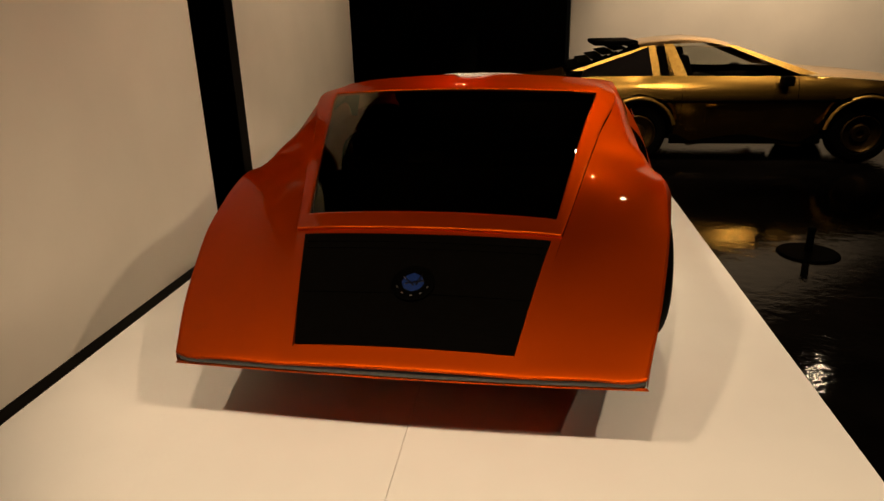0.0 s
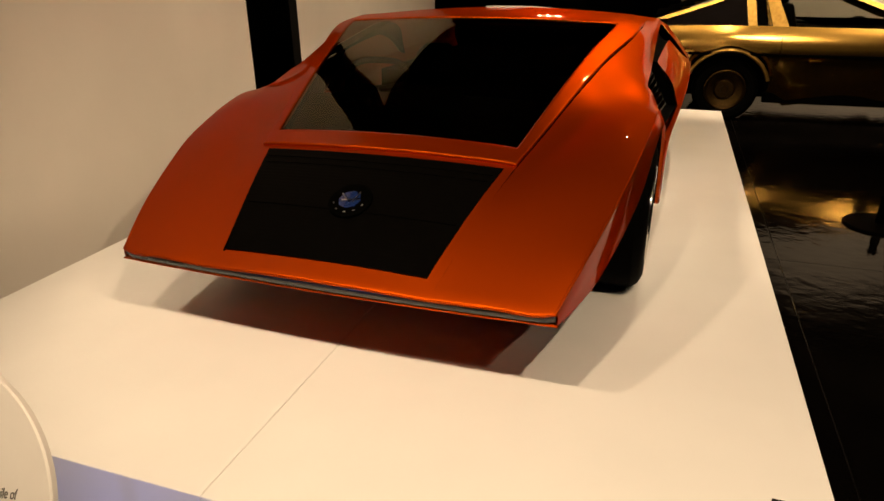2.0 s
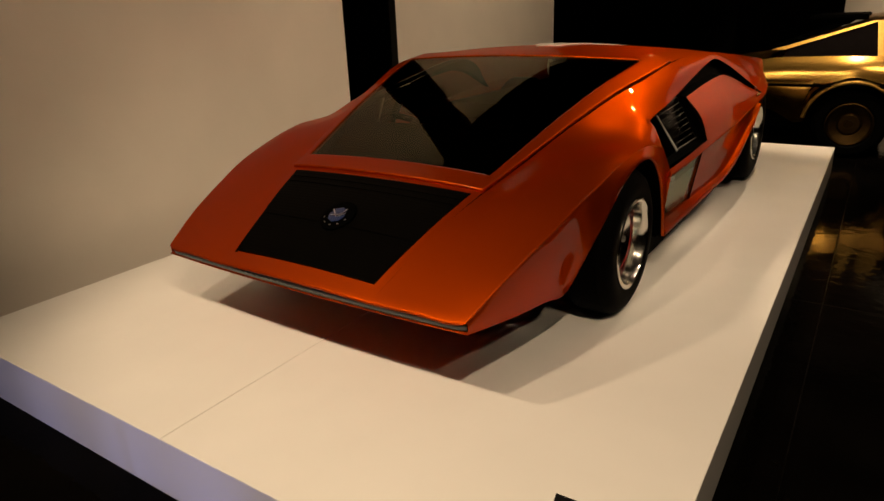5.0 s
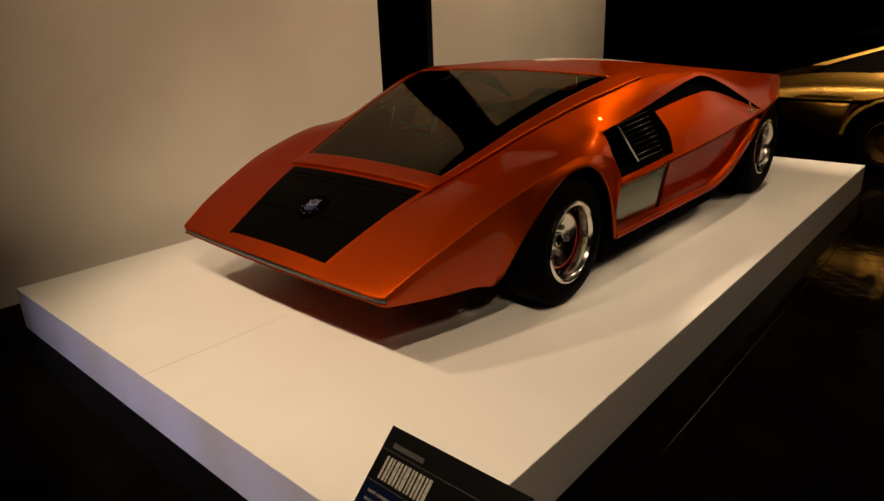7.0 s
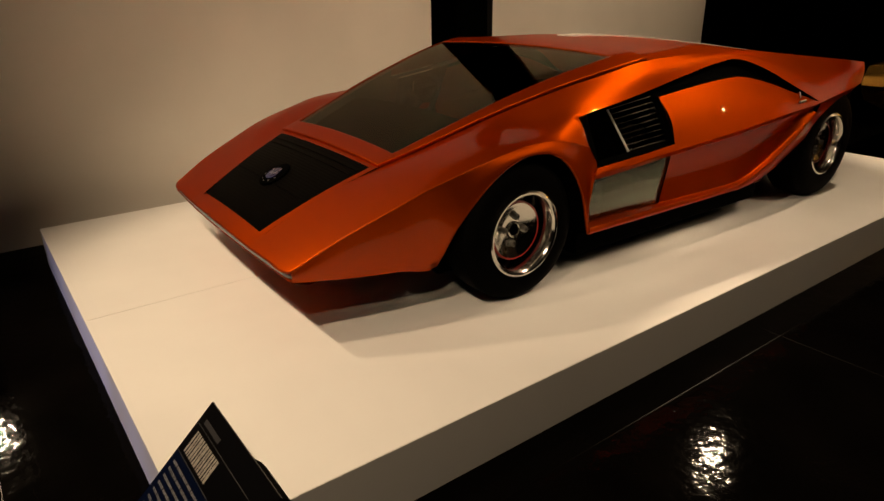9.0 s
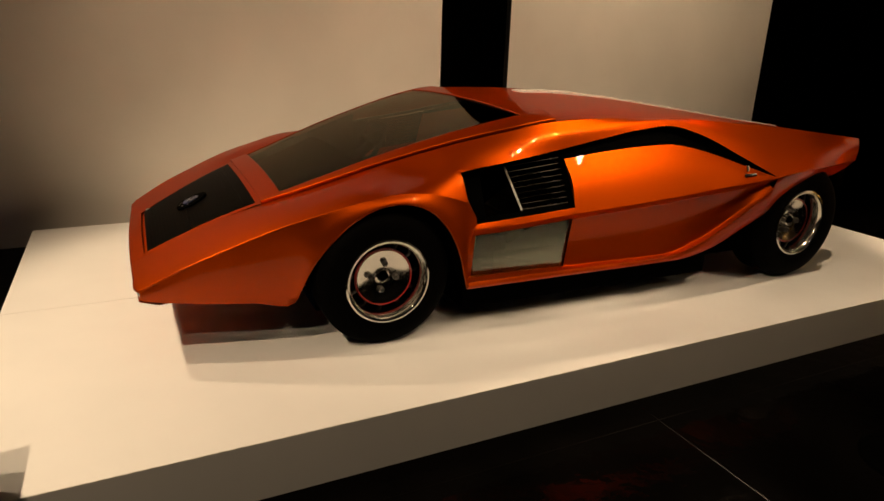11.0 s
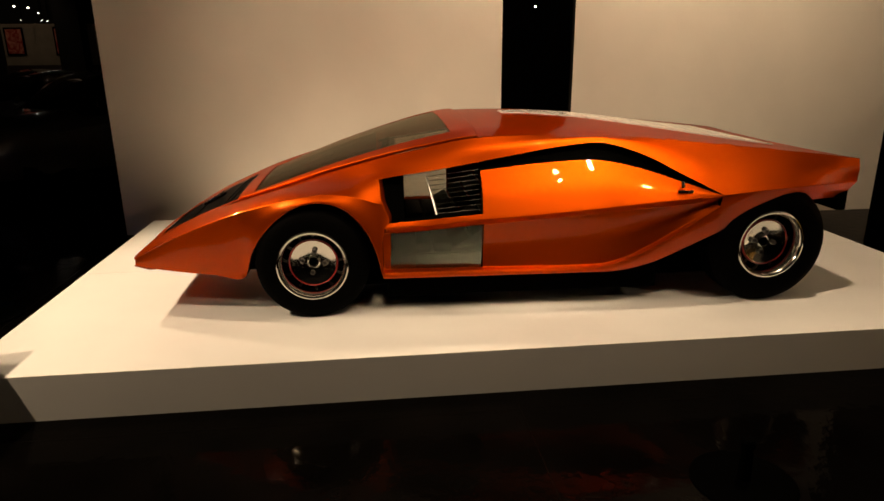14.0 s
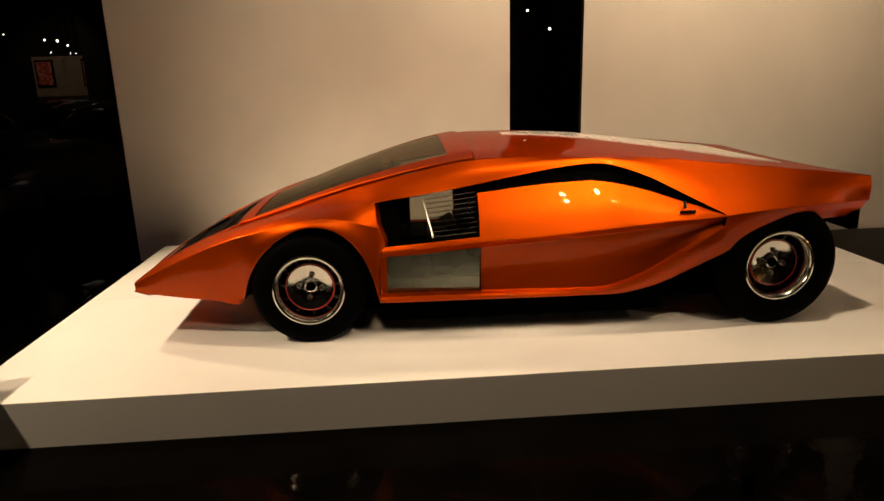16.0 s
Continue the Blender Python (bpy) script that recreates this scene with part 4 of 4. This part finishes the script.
        for hx in (RX, FX):
            ring = lambda r, d: [(hx + r * math.cos(radians(a)), yy + sg * d, HZ + r * math.sin(radians(a))) for a in range(172, 7, -12)]
            bm = bmesh.new()
            net(bm, [ring(RA - 0.006, 0.035), ring(RA - 0.004, -0.010), ring(RA + 0.006, -0.012), ring(RA + 0.014, -0.008), ring(RA + 0.024, 0.006)], 2, 1, False)
            part("arch_flare", bm, GOLD_DIMMED, car, "rolled gold wheel arch flare")
            w = empty("wheel")
            w.parent = car
            w.matrix_local = Matrix.Translation((hx, yy + sg * 0.13, HZ)) @ pose(0, 0, 0, 0, 0, -90 if sg > 0 else 90)
            part("tyre", lathe([(-0.1, 0.17), (-0.1, 0.24), (-0.07, 0.272), (0.07, 0.272), (0.1, 0.24), (0.098, 0.19), (0.085, 0.175)], 40), RUBBER, w)
            part("rim", lathe([(0.085, 0.178), (0.092, 0.165), (0.07, 0.150), (0.05, 0.09), (0.075, 0.075), (0.075, 0.035), (0.06, 0.03), (0.06, 0.0)], 40), GOLD_DARK, w, "gold wheel rim")
    # glass front and rear, louvres over the rear window
    bm = bmesh.new()
    net(bm, [[(2.86, Y0 + 0.10, 0.815), (2.90, (Y0 + Y1) / 2, 0.83), (2.86, Y1 - 0.10, 0.815)], [(2.17, Y0 + 0.24, 1.06), (2.20, (Y0 + Y1) / 2, 1.08), (2.17, Y1 - 0.24, 1.06)]], 3, 3, False)
    part("windscreen", bm, CLEAR, car, "raked windscreen")
    bm = bmesh.new()
    net(bm, [[(0.66, Y0 + 0.16, 0.81), (0.66, Y1 - 0.16, 0.81)], [(1.36, Y0 + 0.26, 1.055), (1.36, Y1 - 0.26, 1.055)]], 3, 3, False)
    part("rear_window", bm, GOLD_GLASS, car)
    for k in range(6):
        x, z = 0.74 + 0.105 * k, 0.885 + 0.040 * k
        bm = box(bmesh.new(), (-0.06, -0.52, -0.006), (0.06, 0.52, 0.006), 0.003, Matrix.Translation((x, (Y0 + Y1) / 2, z)) @ pose(0, 0, 0, 0, -8, 0))
        part("rear_louvre", bm, BLACK, car, "black louvre slat over the rear window", False)
    part("roof_rack_box", box(bmesh.new(), (0.92, (Y0 + Y1) / 2 - 0.45, 1.075), (1.34, (Y0 + Y1) / 2 + 0.45, 1.118), 0.018), BLACK, car, "black louvre carrier", False)
    bm = bmesh.new()
    box(bm, (0.70, Y0 + 0.22, 0.20), (4.0, Y1 - 0.22, 0.60))
    box(bm, (0.70, Y0 + 0.12, 0.60), (2.75, Y1 - 0.12, 0.74))
    part("underbody", bm, BLACK, car, "black underbody fill", False)
    for sy in (Y0 + 0.45, Y1 - 0.45):
        bm = bmesh.new()
        box(bm, (1.75, sy - 0.2, 0.70), (2.05, sy + 0.2, 0.80), 0.03)
        box(bm, (-0.06, -0.2, 0), (0.06, 0.2, 0.26), 0.03, Matrix.Translation((1.82, sy, 0.72)) @ pose(0, 0, 0, 0, -18, 0))
        box(bm, (-0.04, -0.10, 0.27), (0.04, 0.10, 0.35), 0.02, Matrix.Translation((1.82, sy, 0.72)) @ pose(0, 0, 0, 0, -18, 0))
        part("seat", bm, SEATS, car, "dark seat with a headrest")


gold_car()
block("plinth_low", (1.0, 7.0, 0), (6.2, 8.8, 0.10), WHITE_PAINT, "low white display plinth standing empty", "plinth", 0.003)


# ---------------------------------------------------------------- signs
def bars(parent, m, lines, mat, height, lift):
    """Rows of unreadable print as thin bars: (x, y, length)."""
    for x, y, length in lines:
        b = box(bmesh.new(), (x, y - height / 2, lift), (x + length, y + height / 2, lift + 0.0006))
        ob = part("print_line", b, mat, parent, smooth=False)
        ob.matrix_local = m


def label_stand():
    """A tilted black information panel on a low post at the plinth's corner."""
    root = empty("information_sign", Matrix.Translation((1.305, -0.80, 0)))
    tagged(root, "tilted black information panel with pale print on a low stand", "sign")
    W, H = 0.40, 0.52
    face = Matrix.Translation((0, 0.383, 0.41)) @ pose(0, 0, 0, 43, 0, 0)   # origin: middle of the upper edge, y runs up the panel
    def put(name, lo, hi, mat, label="", bevel=0.0):
        ob = part(name, box(bmesh.new(), lo, hi, bevel), mat, root, label, False)
        ob.matrix_local = face
        return ob
    put("panel", (-W / 2, -H, -0.006), (W / 2, 0, 0), SIGN_BLACK, "black printed panel", 0.0015)
    put("blue_field", (-W / 2 + 0.002, -H + 0.002, 0.0002), (W / 2 - 0.13, -0.131, 0.0008), SIGN_BLUE, "dark blue printed field")
    for y in (-0.055, -0.13):
        put("rule", (-W / 2 + 0.004, y - 0.0007, 0.001), (W / 2 - 0.004, y + 0.0007, 0.0016), INK_GREY)
    put("rule", (W / 2 - 0.1285, -H + 0.004, 0.001), (W / 2 - 0.1272, -0.131, 0.0016), INK_GREY)
    # heading drawn as upright bars of its size
    x = -W / 2 + 0.030
    for k, w in enumerate((0.006, 0.007, 0.005, 0.009, 0.006, 0.006, 0.010, 0.005, 0.006, 0.007, 0.006, 0.005, 0.009)):
        put("heading_bar", (x, -0.120, 0.001), (x + w, -0.066, 0.0016), INK_LIGHT)
        x += w + (0.0035 if k % 2 else 0.0055)
    put("small_heading", (-W / 2 + 0.030, -0.046, 0.001), (-W / 2 + 0.125, -0.034, 0.0016), INK_DIM)
    lines = []
    rnd = random.Random(4)
    for k in range(18):
        x, last = -W / 2 + 0.022, -W / 2 + 0.022 + (0.12 if k in (7, 14) else 0.205 + 0.02 * rnd.random())
        while x < last - 0.012:
            w = min(0.020 + 0.045 * rnd.random(), last - x)
            lines.append((x, -0.152 - 0.0185 * k, w))
            x += w + 0.004
    bars(root, face, lines, INK_PALE, 0.0062, 0.001)
    put("picture", (W / 2 - 0.118, -0.235, 0.001), (W / 2 - 0.030, -0.142, 0.0016), material("sign_photo", (0.055, 0.040, 0.042), 0.5, 0, 0, 30, 0.7), "small brownish photograph")
    put("picture_detail", (W / 2 - 0.090, -0.195, 0.0017), (W / 2 - 0.062, -0.175, 0.002), INK_PALE)
    put("holder", (W / 2 - 0.20, -H + 0.06, -0.075), (W / 2 - 0.012, -0.012, -0.007), BLACK, "black back box", 0.022)
    part("post", box(bmesh.new(), (-0.04, -0.03, 0), (0.04, 0.03, 0.22), 0.006), BLACK, root, "black post", False)
    part("foot", box(bmesh.new(), (-0.15, -0.14, 0), (0.15, 0.14, 0.012), 0.004), BLACK, root, "black foot plate", False)


label_stand()


def round_stand(place, height, tilt, turn, face_mat, label, printed):
    root = empty("round_sign_stand", Matrix.Translation(place) @ pose(0, 0, 0, 0, 0, turn))
    tagged(root, label, "sign stand")
    part("base", lathe([(0, 0.20), (0.008, 0.20), (0.014, 0.19), (0.014, 0.0)], 48, "Z"), BLACK, root, "round black base plate")
    part("pole", lathe([(0.012, 0.0), (0.012, 0.018), (height - 0.02, 0.018), (height - 0.02, 0.0)], 20, "Z"), BLACK, root, "black pole")
    head = Matrix.Translation((0, 0, height)) @ pose(0, 0, 0, tilt, 0, 0)
    disc = part("disc", lathe([(-0.010, 0.0), (-0.010, 0.198), (-0.008, 0.200), (0.0, 0.200), (0.002, 0.198), (0.002, 0.0)], 72, "Z"), face_mat, root, "round printed disc")
    disc.matrix_local = head
    if printed:
        text = [(-0.13, -0.02, 0.21), (-0.13, -0.048, 0.235), (-0.13, -0.076, 0.16)]
        bars(root, head, text, INK_DARK, 0.009, 0.0024)
        for body, y in (("automobile of", 0.052),):
            d = bpy.data.curves.new("print", "FONT")
            d.body, d.size, d.align_x, d.align_y, d.extrude = body, 0.016, "RIGHT", "CENTER", 0.0003
            me_ob = new("lettering", d)
            me_ob.data.materials.append(INK_DARK)
            me_ob.parent = root
            me_ob.matrix_local = head @ Matrix.Translation((0.150, y, 0.0026)) @ Matrix.Diagonal((0.62, 1, 1, 1))
        bars(root, head, [(-0.15, 0.052, 0.12), (-0.13, 0.028, 0.17), (0.075, 0.028, 0.045)], INK_DARK, 0.009, 0.0024)


round_stand((0.078, -1.089, 0), 0.676, 56, 9.4, SIGN_WHITE, "white round printed sign disc on a thin black pole", True)


def low_stanchion(place):
    root = empty("barrier_post", Matrix.Translation(place))
    tagged(root, "low black barrier post on a round base plate beside the plinth", "barrier post")
    part("base", lathe([(0, 0.172), (0.006, 0.172), (0.012, 0.165), (0.016, 0.03), (0.016, 0.0)], 48, "Z"), BLACK, root, "round black base plate")
    part("pole", lathe([(0.014, 0.022), (0.14, 0.020), (0.14, 0.0)], 20, "Z"), BLACK, root, "black pole")
    part("cap", lathe([(0.14, 0.024), (0.158, 0.024), (0.166, 0.018), (0.168, 0.0)], 20, "Z"), BLACK, root, "black rounded cap")


low_stanchion((2.0, 2.35, 0))


# ---------------------------------------------------------------- far rooms
def poster(y, z, w, h, label):
    root = empty("wall_poster", Matrix.Translation((-8.99, y, z)))
    tagged(root, label, "poster", group="framed red posters")
    part("frame", box(bmesh.new(), (-0.005, -w / 2, -h / 2), (0.02, w / 2, h / 2), 0.004), BLACK, root, "dark frame", False)
    part("print", box(bmesh.new(), (0.021, -w / 2 + 0.03, -h / 2 + 0.03), (0.024, w / 2 - 0.03, h / 2 - 0.03)), POSTER, root, "red printed sheet", False)


poster(-5.03, 1.705, 0.32, 0.47, "framed pinkish red poster on the dim far wall")
poster(-4.21, 1.705, 0.32, 0.49, "framed red poster on the dim far wall")


def far_car(x, y, turn, mat, roof, name, label):
    root = empty(name, Matrix.Translation((x, y, 0)) @ pose(0, 0, 0, 0, 0, turn))
    tagged(root, label, "car")
    bm = bmesh.new()
    ys = [-1.9, -1.7, -1.0, -0.4, 0.5, 1.2, 1.7, 1.9]
    zb = [0.55, 0.68, 0.78, 0.82, 0.84, 0.82, 0.76, 0.6]
    W = [0.62, 0.74, 0.82, 0.84, 0.84, 0.83, 0.76, 0.62]
    net(bm, [[(0, q, z + 0.05) for q, z in zip(ys, zb)], [(w * 0.6, q, z + 0.03) for q, z, w in zip(ys, zb, W)], [(w, q, z - 0.12) for q, z, w in zip(ys, zb, W)], [(w, q, 0.42) for q, w in zip(ys, W)], [(w * 0.95, q, 0.22) for q, w in zip(ys, W)]], 3, 3)
    part("body", bm, mat, root)
    bm = bmesh.new()
    yc = [-0.7, -0.2, 0.5, 1.1]
    zt = [0.86, 1.18, 1.20, 0.88]
    net(bm, [[(0, q, z) for q, z in zip(yc, zt)], [(0.5, q, z - 0.02) for q, z in zip(yc, zt)], [(0.72, q, 0.80) for q in yc]], 3, 4)
    part("cabin", bm, GOLD_GLASS, root, "dark glazed cabin")
    bm = bmesh.new()
    net(bm, [[(0.20 * k, q, z + 0.012 - 0.010 * k) for q, z in zip((-0.28, 0.0, 0.3, 0.62), (1.15, 1.19, 1.205, 1.16))] for k in range(3)], 3, 3)
    part("roof", bm, roof, root, "painted roof")
    # chrome balls added to catch small bright glints at mirror height
    for sx in (0.80, -0.80):
        b = lathe([(-0.03, 0.0), (-0.025, 0.035), (0.0, 0.05), (0.025, 0.035), (0.03, 0.0)], 16)
        bmesh.ops.translate(b, verts=b.verts[:], vec=(sx, -0.55, 0.93))
        part("door_mirror", b, CHROME, root, "round chrome mirror added for a glint")
    bm = bmesh.new()
    strip_tube(bm, [(-0.72, -1.78, 0.50), (-0.4, -1.92, 0.50), (0.4, -1.92, 0.50), (0.72, -1.78, 0.50)], 0.03, 8)
    part("bumper", bm, CHROME, root, "chrome bumper")
    for sx in (0.70, -0.70):
        for q in (-1.2, 1.25):
            b = lathe([(-0.09, 0.0), (-0.09, 0.28), (0.09, 0.28), (0.09, 0.16), (0.07, 0.0)], 24)
            bmesh.ops.translate(b, verts=b.verts[:], vec=(sx, q, 0.29))
            part("wheel", b, RUBBER, root)
        for q in (-1.82,):
            b = lathe([(0, 0.08), (0.03, 0.08), (0.05, 0.05), (0.05, 0.0)], 20, "Z")
            bmesh.ops.transform(b, matrix=Matrix.Translation((sx * 0.75, q, 0.62)) @ pose(0, 0, 0, 90, 0, 0), verts=b.verts[:])
            part("headlamp", b, CHROME, root, "round chrome headlamp")


# first two: dark body paint stands for shade, roof colour for the lit part
far_car(-6.9, -3.75, 62, GREY_CAR, TEAL, "parked_car", "vintage car in the far room, unlit body painted dark, lit roof teal")
far_car(-4.9, -2.20, 55, GREY_CAR, CREAM, "parked_car", "vintage car in the far room, unlit body painted dark, lit roof cream")
far_car(-6.1, -5.25, 80, GREY_CAR, GREY_CAR, "parked_car", "dark grey vintage car in the far room")


def lamp_head(place, r=0.015):
    root = empty("track_lamp", Matrix.Translation(place))
    tagged(root, "small black track lamp with a lit face", "lamp", group="track lamps in the far rooms")
    part("housing", lathe([(-0.09, 0.0), (-0.09, r * 0.9), (0.0, r * 1.25), (0.0, 0.0)], 20), BLACK, root, "black lamp housing")
    part("face", lathe([(0.001, r), (0.003, r), (0.003, 0.0)], 20), LAMP_GLOW, root, "lit lamp face")
    part("stem", box(bmesh.new(), (-0.05, -0.006, 0.01), (-0.038, 0.006, 4.6 - place[2]), 0.002), BLACK, root, "thin black stem", False)


for place, r in (((-8.6, -4.754, 2.26), 0.015), ((-8.6, -4.539, 2.237), 0.016), ((-8.6, -4.381, 2.157), 0.012), ((-8.6, -4.354, 2.033), 0.006), ((-8.6, -4.26, 2.022), 0.007), ((-8.6, -4.687, 2.042), 0.006), ((-8.6, -5.423, 2.368), 0.008), ((-6.0, 3.58, 2.07), 0.015), ((-6.0, 3.25, 2.33), 0.015)):
    lamp_head(place, r)
